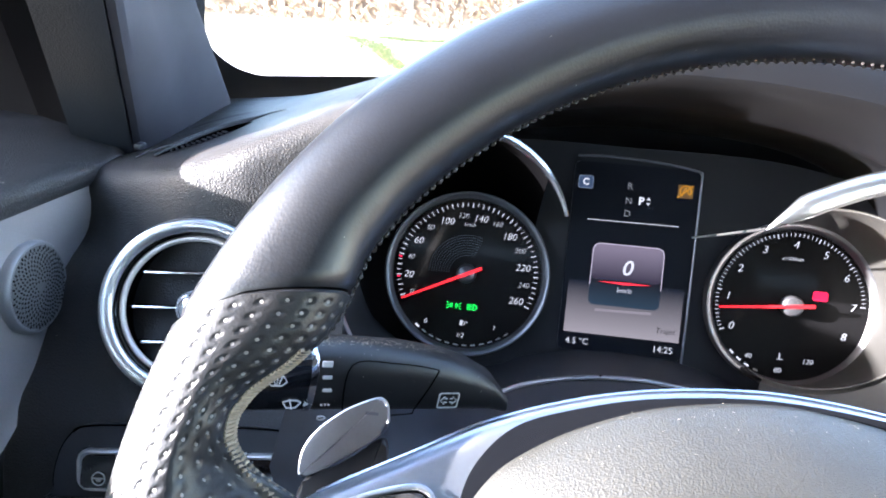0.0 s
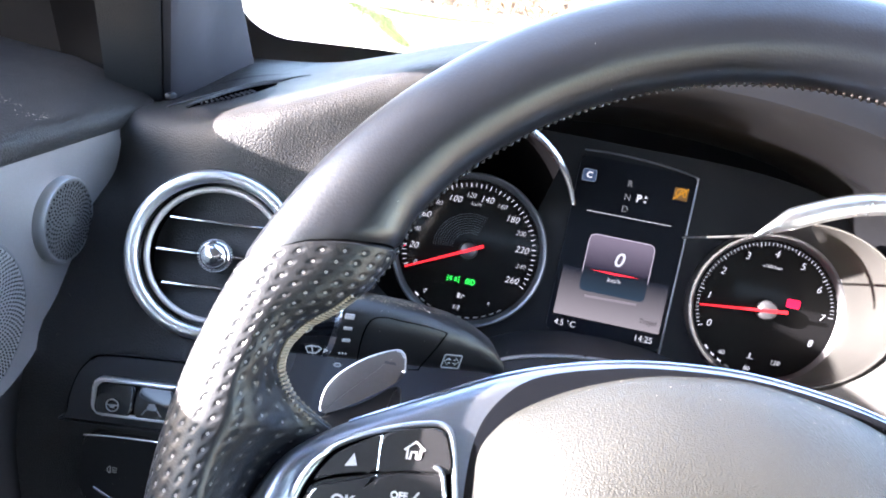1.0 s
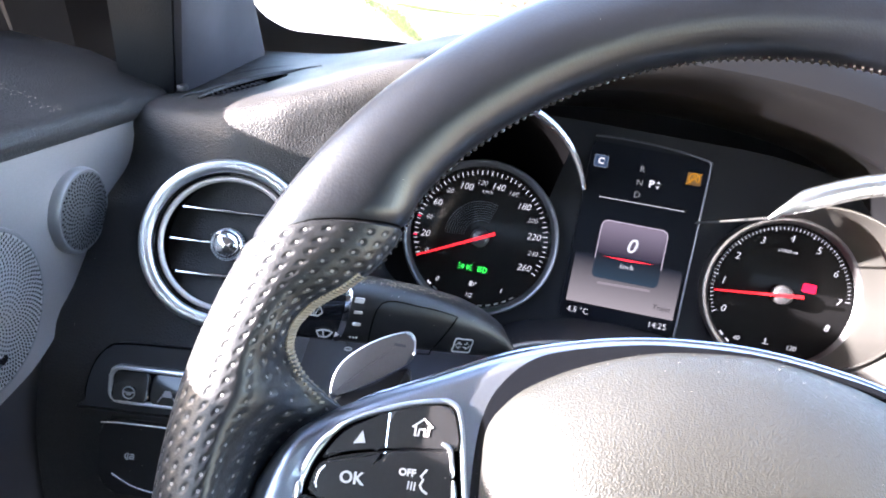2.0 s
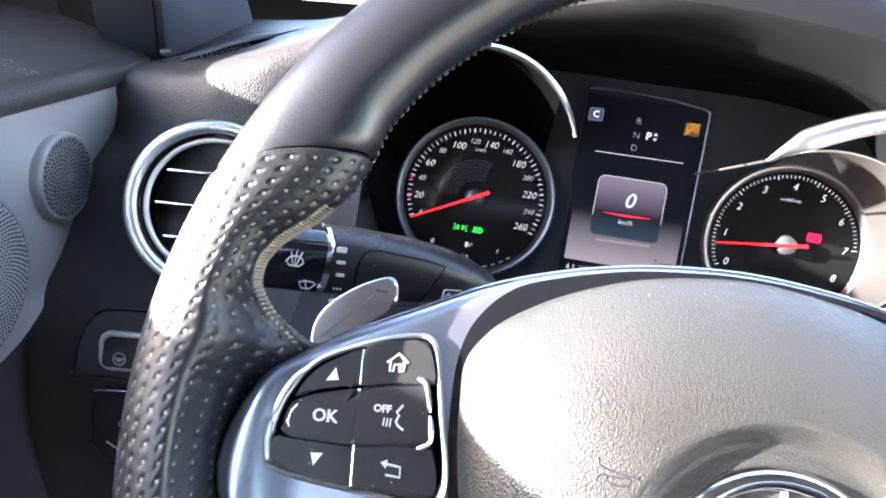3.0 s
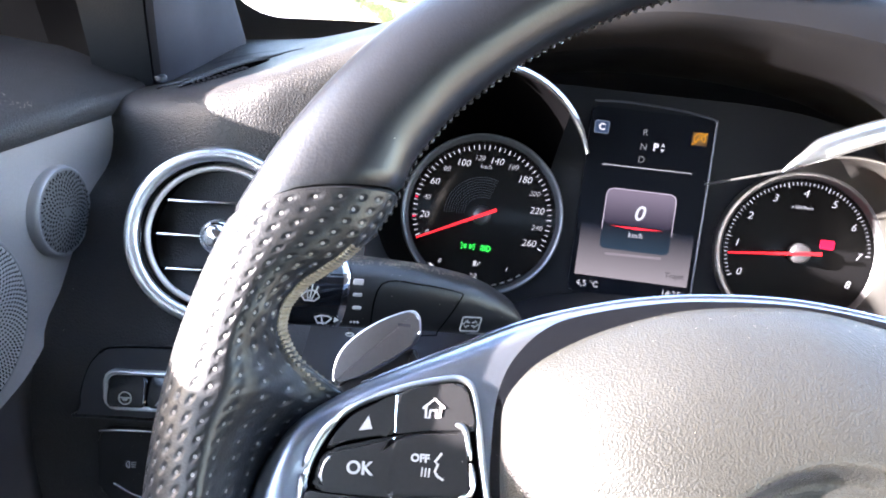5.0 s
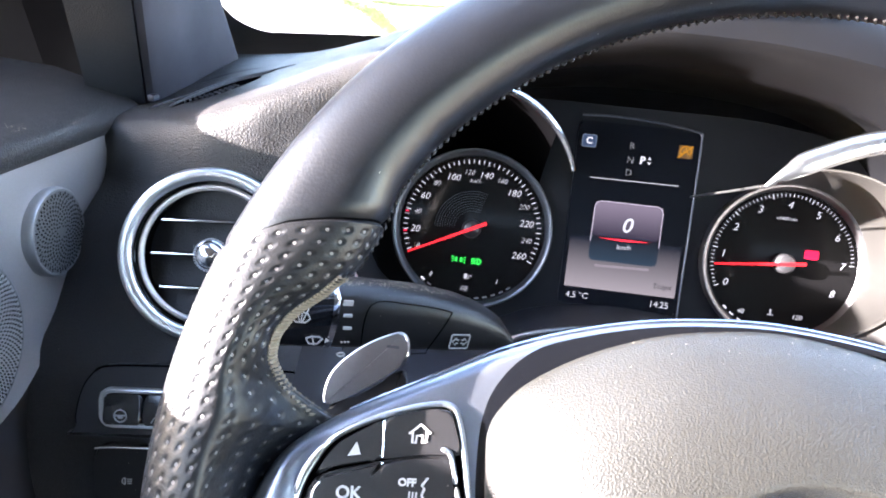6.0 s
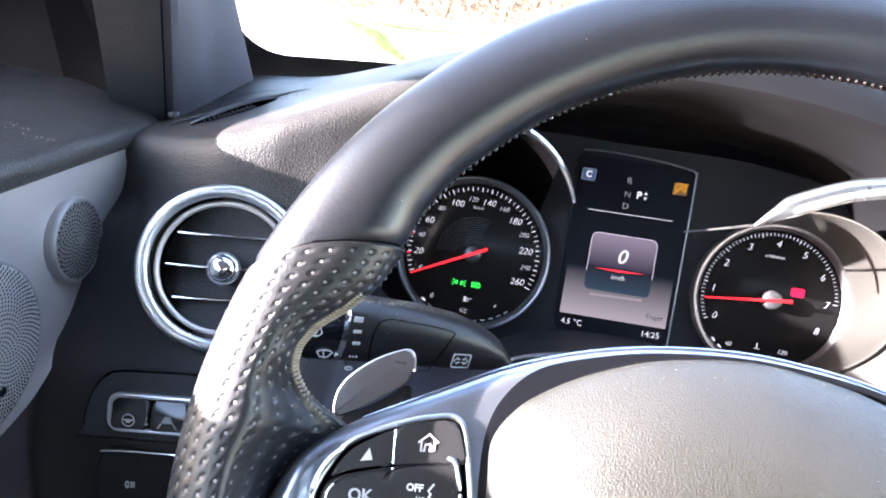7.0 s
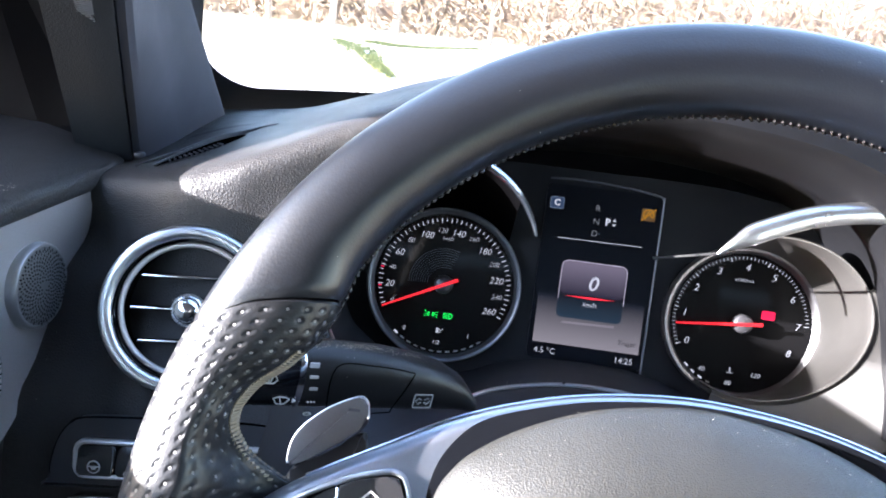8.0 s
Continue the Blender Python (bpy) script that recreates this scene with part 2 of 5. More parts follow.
def loft(rings, closed=True, caps=False, bm=None):
    """Skin a list of rings of points."""
    bm = bm or bmesh.new()
    vs = [[bm.verts.new(p) for p in ring] for ring in rings]
    n = len(vs[0])
    for lo, hi in zip(vs, vs[1:]):
        for i in range(n if closed else n - 1):
            j = (i + 1) % n
            bm.faces.new((lo[i], lo[j], hi[j], hi[i]))
    if caps:
        bm.faces.new(vs[0][::-1])
        bm.faces.new(vs[-1])
    return bm


def sweep(path, w, h, segs=10, taper=None, up=(0, 0, 1), bm=None):
    """An oval bar along a line; taper gives its size along the way."""
    rings = []
    pts = [Vector(p) for p in path]
    for i, p in enumerate(pts):
        d = (pts[min(i + 1, len(pts) - 1)] - pts[max(i - 1, 0)]).normalized()
        side = d.cross(Vector(up)).normalized()
        top = side.cross(d)
        k = taper(i / (len(pts) - 1)) if taper else 1.0
        rings.append([p + side * (w * k * math.cos(2 * math.pi * j / segs)) + top * (h * k * math.sin(2 * math.pi * j / segs)) for j in range(segs)])
    return loft(rings, caps=True, bm=bm)


def word(name, body, size, x, y, z, material, parent, label="", shear=0.0, turn=0.0, align="CENTER", bold=0.0, depth=0.0002):
    cu = bpy.data.curves.new(name, "FONT")
    cu.body, cu.size, cu.align_x, cu.align_y, cu.shear, cu.extrude, cu.offset = body, size, align, "CENTER", shear, depth, bold if bold else -0.012 * size
    cu.resolution_u = 3
    tmp = bpy.data.objects.new(name, cu)
    me = bpy.data.meshes.new_from_object(tmp)
    bpy.data.objects.remove(tmp)
    bpy.data.curves.remove(cu)
    me.materials.clear()
    me.materials.append(material)
    ob = new(name, me)
    ob.parent = parent
    ob.matrix_local = pose(x, y, z, 0, 0, turn)
    return tagged(ob, label)


def mm(points):
    return [(x / 1000, y / 1000) for x, y in points]


def basis(origin, ax, az):
    ax, az = Vector(ax).normalized(), Vector(az).normalized()
    ay = az.cross(ax).normalized()
    ax = ay.cross(az)
    m = Matrix((ax, ay, az)).transposed().to_4x4()
    m.translation = Vector(origin)
    return m


def polar(r, a, cx=0.0, cy=0.0):
    return cx + r * math.cos(radians(a)), cy + r * math.sin(radians(a))


def stroke(points, width, z0, z1, bm=None, closed=False):
    """A flat drawn line of that width."""
    bm = bm or bmesh.new()
    pts = [Vector((p[0], p[1])) for p in points]
    k = len(pts)
    left, right = [], []
    for i, p in enumerate(pts):
        q0 = pts[i - 1] if (i or closed) else p
        q1 = pts[(i + 1) % k] if (i < k - 1 or closed) else p
        d = (q1 - q0).normalized()
        nrm = Vector((-d.y, d.x)) * width / 2
        left.append(p + nrm)
        right.append(p - nrm)
    for i in range(k if closed else k - 1):
        j = (i + 1) % k
        quad = [left[i], left[j], right[j], right[i]]
        lo = [bm.verts.new((*q, z0)) for q in quad]
        hi = [bm.verts.new((*q, z1)) for q in quad]
        bm.faces.new(hi)
        for a in range(4):
            bm.faces.new((lo[a], lo[(a + 1) % 4], hi[(a + 1) % 4], hi[a]))
    return bm


# ---- the place: car shell and dash ----
def dash_crest(x):
    xs = [-0.225, -0.16, -0.13, -0.10, -0.08, -0.058, -0.02, 0.02, 0.10, 0.20, 0.5, 1.2]
    zs = [1.094, 1.1075, 1.1185, 1.1320, 1.1415, 1.1510, 1.1650, 1.1730, 1.1780, 1.186, 1.186, 1.130]
    return float(np.interp(x, xs, zs))


def screen_base(x):
    return 0.578 + 0.30 * (1 - ((x - 0.50) / 0.73) ** 2)


def brow(x):
    """Where the dash's crest breaks over into its face; it draws away from the driver towards the dials."""
    return float(np.interp(x, [-0.226, -0.205, -0.180, -0.150, -0.120, -0.095, -0.062, -0.026, 0.262, 0.40], [0.386, 0.378, 0.366, 0.357, 0.360, 0.367, 0.377, 0.388, 0.409, 0.388]))


def dash_face(x):
    """The dash in section: from the windscreen over the crest and down to the knees."""
    c, b = dash_crest(x), brow(x)
    yw = screen_base(x)
    lift = c - 1.094
    return [(yw + 0.05, 1.085), (yw, 1.108), (yw * 0.5 + 0.235, 1.108 + lift * 0.7), (b + 0.055, c + 0.001), (b + 0.026, c + 0.0005), (b + 0.009, c - 0.0015), (b + 0.001, c - 0.0055),
            (b - 0.0035, c - 0.014), (b - 0.0065, c - 0.034), (0.351, 1.046 + lift * 0.3), (0.339, 1.028), (0.322, 1.005), (0.306, 0.985), (0.296, 0.965), (0.290, 0.940), (0.288, 0.900), (0.300, 0.80), (0.36, 0.55)]


def dash_piece(x0, x1, n, first=0, last=None):
    rings = []
    for i in range(n + 1):
        x = x0 + (x1 - x0) * i / n
        rings.append(curve([(x, y, z) for y, z in dash_face(x)][first:last], 3, False))
    return loft(rings, closed=False)


bm = dash_piece(-0.226, -0.062, 30)
solid("dashboard", bm, DASH, "black soft-touch dashboard with grained skin in front of the driver", "dashboard", "structure")
bm = dash_piece(-0.062, -0.026, 8, 0, 9)
solid("dashboard", bm, DASH, "black grained dashboard brow beside the instrument hood", "dashboard", "structure")
bm = dash_piece(-0.026, 0.034, 10, 0, 7)
solid("dashboard", bm, DASH, "black grained dashboard top behind the instrument hood", "dashboard", "structure")
bm = dash_piece(0.034, 0.262, 16, 0, 5)
solid("dashboard", bm, DASH, "black grained dashboard top under the windscreen", "dashboard", "structure")
bm = dash_piece(-0.062, 0.262, 12, 12)
solid("dashboard", bm, LOWER, "black lower dashboard below the instruments", "dashboard", "structure")
bm = dash_piece(0.262, 1.21, 14)
solid("dashboard", bm, DASH, "black soft-touch dashboard on the passenger side", "dashboard", "structure")

# demister slot in the dash top beside the pillar
slot_m = [(-0.1835, 0.390), (-0.1790, 0.414), (-0.1705, 0.438), (-0.1610, 0.460), (-0.1515, 0.476)]


def on_dash(x, y, up):
    pts = dash_face(x)
    return Vector((x, y, float(np.interp(-y, [-p[0] for p in pts[1:7]], [p[1] for p in pts[1:7]])) + up))


slot = thing("demister_slot", Matrix(), "black finned demister slot in the dash top", "air vent")
mid = curve([(x, y, 0) for x, y in slot_m], 6, False)
last_ = len(mid) - 1
wide_ = [0.0074 * math.sin(math.pi * (0.02 + 0.96 * i / last_)) for i in range(last_ + 1)]
left_ = [on_dash(p.x - w, p.y + 0.004 * w / 0.0074, 0.0005) for p, w in zip(mid, wide_)]
right_ = [on_dash(p.x + w, p.y - 0.004 * w / 0.0074, 0.0005) for p, w in zip(mid, wide_)]
part("slot_floor", loft([left_, right_], closed=False), BLACK, slot, "dark slot")
for line in ([on_dash(p.x, p.y, 0.0009) for p in curve([(-0.2000, 0.396, 0), (-0.1940, 0.421, 0), (-0.1840, 0.444, 0), (-0.1715, 0.466, 0), (-0.1560, 0.480, 0), (-0.1400, 0.484, 0)], 6, False)],
             [p + Vector((-0.0009, 0.0004, 0.0004)) for p in left_]):
    part("lip", sweep(line, 0.0013, 0.0013, 8, lambda f: 0.35 + 0.65 * math.sin(math.pi * min(max(f, 0.02), 0.98))), DASH, slot, "raised lip of the slot")
for i in range(3, int(last_ * 0.62)):
    part("fin", sweep([left_[i] * 0.45 + right_[i] * 0.55 + Vector((0, 0.002, 0.0003)), right_[i] + Vector((0, -0.001, 0.0003))], 0.0005, 0.0009, 6), LOWER, slot, "thin fin")
# dark strip laid on the skin in place of the shade along a step
line = [on_dash(p.x, p.y, 0.0002) for p in curve([(-0.2020, 0.468, 0), (-0.1920, 0.483, 0), (-0.1785, 0.496, 0), (-0.1600, 0.504, 0), (-0.1400, 0.503, 0), (-0.1180, 0.494, 0)], 6, False)]
part("groove", sweep(line, 0.0042, 0.0008, 8, lambda f: 0.10 + 0.90 * math.sin(math.pi * min(max(f, 0.02), 0.98))), HOODIN, slot, "dark strip painted for the shade of a step beside the slot")
part("cap", box(-0.2060, 0.4120, 1.1030, 0.005, 0.008, 0.004, 0.0015), LOWER, slot, "small grey cap at the pillar foot")

# shell that closes the car
bm = box(0.39, -0.35, 0.30, 1.9, 2.5, 0.06)
solid("floor", bm, LOWER, "dark carpeted car floor", "floor", "structure")
bm = box(0.39, -0.66, 1.60, 1.56, 1.36, 0.05, 0.01)
solid("ceiling", bm, ROOF, "dark grey fabric headliner", "ceiling", "structure")
# added unseen wall up to the roof, blocks light from the rear window
bm = box(0.39, -1.42, 0.95, 1.62, 0.10, 1.24, 0.02)
solid("wall_rear", bm, REARSKIN, "added unseen wall that keeps the rear window's light off the wheel", "wall", "structure")
# unseen wall, its grey chosen to throw sunlight back on the door and wheel
bm = box(1.24, -0.35, 0.72, 0.08, 2.2, 0.78, 0.02)
solid("wall_right", bm, mat("grey bounce lining", (0.13, 0.128, 0.125), 0.6, grain=0.2, scale=600), "unseen right side of the cabin, grey to bounce light", "wall", "structure")
bm = box(-0.43, -0.45, 0.72, 0.08, 2.1, 0.78, 0.02)
solid("wall_left", bm, LOWER, "dark left side of the cabin below its window", "wall", "structure")
bm = loft([[(x, screen_base(x) + dy, z) for x in np.linspace(-0.40, 1.22, 24)] for dy, z in ((0.048, 1.088), (0.075, 1.03), (0.06, 0.60), (0.10, 0.30))], closed=False)
solid("wall_front", bm, LOWER, "dark bulkhead under the windscreen", "wall", "structure")
for x in (-0.40, 1.20):
    bm = sweep([(x - 0.03 if x < 0 else x + 0.03, -0.68, 1.08), (x, -0.66, 1.35), (x + (0.05 if x < 0 else -0.05), -0.62, 1.60)], 0.035, 0.06, 10, up=(1, 0, 0))
    solid("door_pillar", bm, PILLAR, "grey trimmed pillar behind the front door", "pillar", "structure")
bm = sweep([(0.39 + 0.78 * math.sin(a), screen_base(0.39 + 0.78 * math.sin(a)) * 0.0 + 0.02 + 0.02 * math.cos(a), 1.585) for a in np.linspace(-1.5, 1.5, 15)], 0.03, 0.02, 8)
solid("trim", bm, ROOF, "headliner edge above the windscreen", "trim", "structure")
for side in (-1, 1):
    x = -0.36 if side < 0 else 1.14
    bm = box(x + side * 0.03, -0.35, 1.545, 0.06, 1.5, 0.06, 0.015)
    solid("trim", bm, ROOF, "roof rail above the side window", "trim", "structure")

# windscreen pillar: two trimmed faces that lean back and inwards
PD = Vector((0.36, -0.72, 0.80))


def pillar_at(p, lean, f):
    """A foot of the pillar carried up; the edge by the glass stands steeper in its lowest stretch."""
    x = lean * f if lean > 0 else (lean * min(f, 0.14) + 0.30 * max(0.0, f - 0.14))
    return Vector((p[0] + x, p[1] + PD.y * min(f, 0.12) - 0.63 * max(0.0, f - 0.12), p[2] + PD.z * f))


def pillar_piece(name, feet, material, label):
    rings = [[pillar_at(p, p[3], f) for p in feet] for f in np.linspace(-0.05, 0.58, 22)]
    solid(name, loft(rings, closed=True, caps=True), material, label, "pillar", "structure", angle=0.45)


pillar_piece("windscreen_pillar", [(-0.2162, 0.4228, 1.10, 0.36), (-0.2125, 0.4245, 1.10, 0.36), (-0.2105, 0.4300, 1.10, 0.35), (-0.2080, 0.47, 1.10, 0.24), (-0.2062, 0.52, 1.10, 0.08), (-0.2055, 0.548, 1.10, 0.085), (-0.2075, 0.556, 1.10, 0.085), (-0.26, 0.58, 1.10, 0.05), (-0.26, 0.47, 1.10, 0.2)], PILLAR, "dark grey windscreen pillar trim beside the glass")
pillar_piece("pillar_cover", [(-0.2165, 0.4212, 1.10, 0.36), (-0.2180, 0.4198, 1.10, 0.36), (-0.2300, 0.4100, 1.107, 0.36), (-0.2425, 0.4005, 1.113, 0.36), (-0.2432, 0.4020, 1.113, 0.36), (-0.2450, 0.4090, 1.113, 0.36), (-0.262, 0.45, 1.11, 0.36), (-0.235, 0.455, 1.10, 0.36)], PILLARG, "dark grey grained cover of the windscreen pillar")
corner = Vector((-0.345, 0.415, 1.190))
rings = []
for f in (-0.19, 0.0, 0.08, 0.16):
    e = corner + PD * f
    rings.append([e, e + Vector((-0.03, 0, 0)), Vector((e.x - 0.03, 0.62 + PD.y * f * 0.9, e.z)), Vector((e.x + 0.115, 0.56 + PD.y * f * 0.95, e.z)), Vector((e.x + 0.098, e.y + 0.085, e.z)), Vector((e.x + 0.016, e.y + 0.045, e.z))])
bm = loft(rings, caps=True)
solid("mirror_corner_trim", bm, SAIL, "black corner trim between door and windscreen pillar", "trim", "structure")
bm = sweep([Vector((1.02, 0.56, 1.06)) + Vector((-0.3, -0.72, 0.8)) * f for f in np.linspace(0, 0.62, 6)], 0.06, 0.05, 10)
solid("windscreen_pillar", bm, PILLAR, "dark grey windscreen pillar on the passenger side", "pillar", "structure")


# slim tweeter grille high on the pillar cover
grille = thing("pillar_grille", Matrix(), "small metal tweeter grille in the pillar cover", "speaker")
tip = Vector((-0.1862, 0.3405, 1.1872)) + Vector((0.2, -0.7, -0.69)) * 0.0012
for i in range(34):
    at = tip + PD.normalized() * 0.0013 * i
    wide = min(0.0018 * i + 0.0004, 0.021)
    part("fin", sweep([at, at + Vector((-wide, -0.14 * wide, 0.10 * wide))], 0.00042, 0.00042, 6), ALU, grille)

# windscreen: glass and its black printed border
def on_screen(x, f):
    y0 = screen_base(x) + 0.035
    return Vector((x + (0.39 - x) * 0.22 * f, y0 - (y0 - 0.02) * f, 1.105 + 0.475 * f))


sheets = []
for gap in (Vector((0, 0, 0)), Vector((0, 0.0035, 0.0042))):
    sheets.append([[on_screen(-0.30 + 1.34 * i / 24, j / 12) + gap for i in range(25)] for j in range(13)])
bm = bmesh.new()
skins = [[[bm.verts.new(p) for p in row] for row in sheet] for sheet in sheets]
for k, vs in enumerate(skins):
    for j in range(12):
        for i in range(24):
            f = (vs[j][i], vs[j][i + 1], vs[j + 1][i + 1], vs[j + 1][i])
            bm.faces.new(f if k else f[::-1])
ring = [(0, i) for i in range(25)] + [(j, 24) for j in range(1, 13)] + [(12, i) for i in range(23, -1, -1)] + [(j, 0) for j in range(11, 0, -1)]
for (j, i), (j2, i2) in zip(ring, ring[1:] + ring[:1]):
    bm.faces.new((skins[0][j][i], skins[0][j2][i2], skins[1][j2][i2], skins[1][j][i]))
windscreen = solid("window_1", bm, glass("windscreen glass"), "clear windscreen with a few water drops", "window", "structure")
windscreen.visible_shadow = False


def border_edge(t):
    """Inner edge of the printed border, round its lower left corner."""
    r = 0.034
    x0, f0 = -0.236, 0.052
    if t < 0:
        return x0, f0 + r * 2.2 - t
    if t < 1:
        a = math.pi + t * math.pi / 2
        return x0 + r + r * math.cos(a), f0 + r * 2.2 + r * 2.2 * math.sin(a)
    return x0 + r + (t - 1), f0


bm = bmesh.new()
inner, outer = [], []
ts = [-0.8 + 0.1 * i for i in range(8)] + [i / 10 for i in range(11)] + [1 + 0.05 * i for i in range(1, 24)]
for t in ts:
    x, f = border_edge(t)
    ox, of = (-0.32, f) if t < 0 else ((-0.32 if t < 0.5 else x - 0.02 * (1 - min(t, 1)), f if t < 0.5 else -0.03) if t <= 1 else (x, -0.03))
    inner.append(on_screen(x, f) + Vector((0, -0.003, -0.002)))
    outer.append(on_screen(ox, of) + Vector((0, -0.003, -0.002)))
bm = loft([[o for o in outer], [i for i in inner]], closed=False)
solid("windscreen_border", bm, FRIT, "black printed border along the windscreen's lower edge", "trim", "structure")

# ---- steering wheel ----
TH, PSI = radians(33.06), radians(1.22)
WN = Vector((math.sin(PSI) * math.cos(TH), -math.cos(PSI) * math.cos(TH), math.sin(TH)))
WM = basis((0.1025, 0.1551, 1.0677), (math.cos(PSI), math.sin(PSI), 0), WN)
wheel = thing("steering_wheel", WM, "black leather steering wheel with perforated grips and satin silver spokes", "steering wheel")
RR, RT = 0.1590, 0.0155
PITCH = 0.0041


def smooth_table(at, values, step, reach):
    """A finely sampled table with its corners rounded off."""
    grid = np.arange(at[0] - 10 * reach, at[-1] + 10 * reach, step)
    n = int(reach / step)
    near = np.hanning(2 * n + 3)
    line_ = np.interp(grid, at, values)
    return grid[n + 1:-n - 1], np.convolve(line_, near / near.sum(), "valid")


# radius of the rim's inner edge: a thumb ledge at the seam, a hollow, then the run into the spoke
EDGE = smooth_table([140, 147, 150.6, 153, 157, 161, 164.4, 167, 169.5, 171.8, 173.2, 174.3, 175.5, 177, 178.5, 180, 184, 188, 192, 197],
                    [0.1435, 0.1423, 0.1398, 0.1387, 0.1390, 0.1430, 0.1488, 0.1510, 0.1500, 0.1456, 0.1390, 0.1325, 0.1295, 0.133, 0.137, 0.1405, 0.1445, 0.146, 0.1455, 0.1435], 0.1, 1.2)
STOPS = [90, 105, 120, 135, 150, 180, 210, 240, 270]
RUN_IN = smooth_table(STOPS, [0, 0.20, 0.36, 0.50, 0.65, 1.0, 1.05, 0.8, 0], 0.5, 12)
RUN_DOWN = smooth_table(STOPS, [0.0121, 0.0092, 0.0026, -0.0062, -0.0120, -0.0160, -0.0190, -0.0205, -0.0121], 0.5, 12)


def rim_point(phi, th, grow=0.0):
    """A place on the rim: phi round the wheel, th round the tube (0 outside, 90 to the driver).
    The tube narrows at the thumb hollow and dips under the spoke trim below it."""
    u = phi % 360
    u = 180 - u if u < 90 else (540 - u if u > 270 else u)
    c, s = math.cos(radians(th)), math.sin(radians(th))
    r = RT + grow
    if c >= 0:
        rad, z = RR + r * c, 0.78 * r * s
    else:
        wide = RR - float(np.interp(u, *EDGE))
        rad, z = RR + (wide + grow) * c, 0.78 * r * s
        q = max(0.0, min(1.0, (u - 168.0) / 7.5)) * max(0.0, min(1.0, (199.0 - u) / 6.0))
        k = q * q * (3 - 2 * q)
        if k > 0:
            ease = min(1.0, (th - 90) / 18, (270 - th) / 18)
            rad += k * ease * (RR - wide * float(np.interp(th, *RUN_IN)) + grow * c - rad)
            z += k * ease * (float(np.interp(th, *RUN_DOWN)) + grow * s - z)
    return Vector((rad * math.cos(radians(phi)), rad * math.sin(radians(phi)), z))


def seam(th, side):
    return 156.6 + 5.4 * math.cos(radians(th)) if side < 0 else 23.4 - 5.4 * math.cos(radians(th))


def rim_skin(start, end, n, m, grow, dimple=False):
    """Leather between two seams that run slantwise round the tube."""
    rings = []
    for i in range(n + 1):
        ring = []
        for j in range(m):
            th = 360 * j / m
            a, b = start(th), end(th)
            phi = a + (b - a) * i / n
            tuck = -0.0011 if i in (0, n) else 0.0
            g = grow + tuck
            if dimple and 0 < i < n:
                arc = RR * radians(phi - a - 1.2) / PITCH
                row = th / 15.0
                d = math.hypot(arc - round(arc), row - round(row))
                if d < 0.30 and phi - a > 0.6 and b - phi > 0.6:
                    g -= 0.00042 * (1 - (d / 0.30) ** 2)
            ring.append(rim_point(phi, th, g))
        rings.append(ring)
    return loft(rings)


part("rim_top", rim_skin(lambda t: seam(t, 1), lambda t: seam(t, -1), 120, 40, 0.0), LEATHER, wheel, "smooth worn black leather upper rim")
part("grip", rim_skin(lambda t: seam(t, -1) + 0.25, lambda t: 204.0, 300, 264, 0.0003, True), GRIP, wheel, "perforated black leather grip")
part("grip", rim_skin(lambda t: -24.0, lambda t: seam(t, 1) - 0.25, 60, 40, 0.0003), GRIP, wheel, "perforated black leather grip")
part("rim_bottom", rim_skin(lambda t: 204.0, lambda t: 336.0, 60, 32, 0.0), LEATHER, wheel, "smooth black leather lower rim")

# punched holes of the grip: pale discs paint their edges and the light caught there
bm = bmesh.new()
for j in range(24):
    th = 15.0 * j
    a = seam(th, -1) + 0.25
    for i in range(int((204 - a - 2.4) / math.degrees(PITCH / RR))):
        phi = a + 1.2 + math.degrees(PITCH / RR) * i
        p = rim_point(phi, th, 0.00004)
        u = (rim_point(phi + 0.1, th, 0) - rim_point(phi - 0.1, th, 0)).normalized()
        v = (rim_point(phi, th + 1, 0) - rim_point(phi, th - 1, 0)).normalized()
        bm.faces.new([bm.verts.new(p + (u * math.cos(k * math.pi / 3) + v * math.sin(k * math.pi / 3)) * 0.00054) for k in range(6)])
part("perforation", bm, HOLEGLINT, wheel, "punched holes of the grip, with the light on their edges painted pale", "stuff", smooth=False)

# stitches along the inner side of the rim
bm = bmesh.new()
for i in range(130):
    phi = 24 + 132 * i / 129
    p, q = rim_point(phi, 196, 0.0002), rim_point(phi + 0.75, 184, 0.0002)
    sweep([p, (p + q) / 2 + (p - Vector((RR * math.cos(radians(phi)), RR * math.sin(radians(phi)), 0))).normalized() * 0.0005, q], 0.00045, 0.00045, 5, bm=bm)
part("stitching", bm, THREAD, wheel, "raised worn stitching along the inner rim", "stuff")
bm = bmesh.new()
for i in range(42):
    phi = 158.5 + 15.4 * i / 41
    p, q = rim_point(phi, 196, 0.0003), rim_point(phi + 0.45, 160, 0.0003)
    sweep([p, (p + q) / 2 + (p - Vector((RR * math.cos(radians(phi)), RR * math.sin(radians(phi)), 0))).normalized() * 0.0006, q], 0.00058, 0.00058, 5, bm=bm)
part("stitching", bm, mat("tan thread", (0.15, 0.125, 0.090), 0.7, vary=0.4), wheel, "thick tan stitching in the thumb hollow", "stuff")


AX = -13.0


def mirrored(points):
    """Close an outline, given in millimetres for its left half, about the wheel's axis."""
    left = list(points)
    return left + [(2 * AX - x, y) for x, y in reversed(left) if abs(x - AX) > 1]


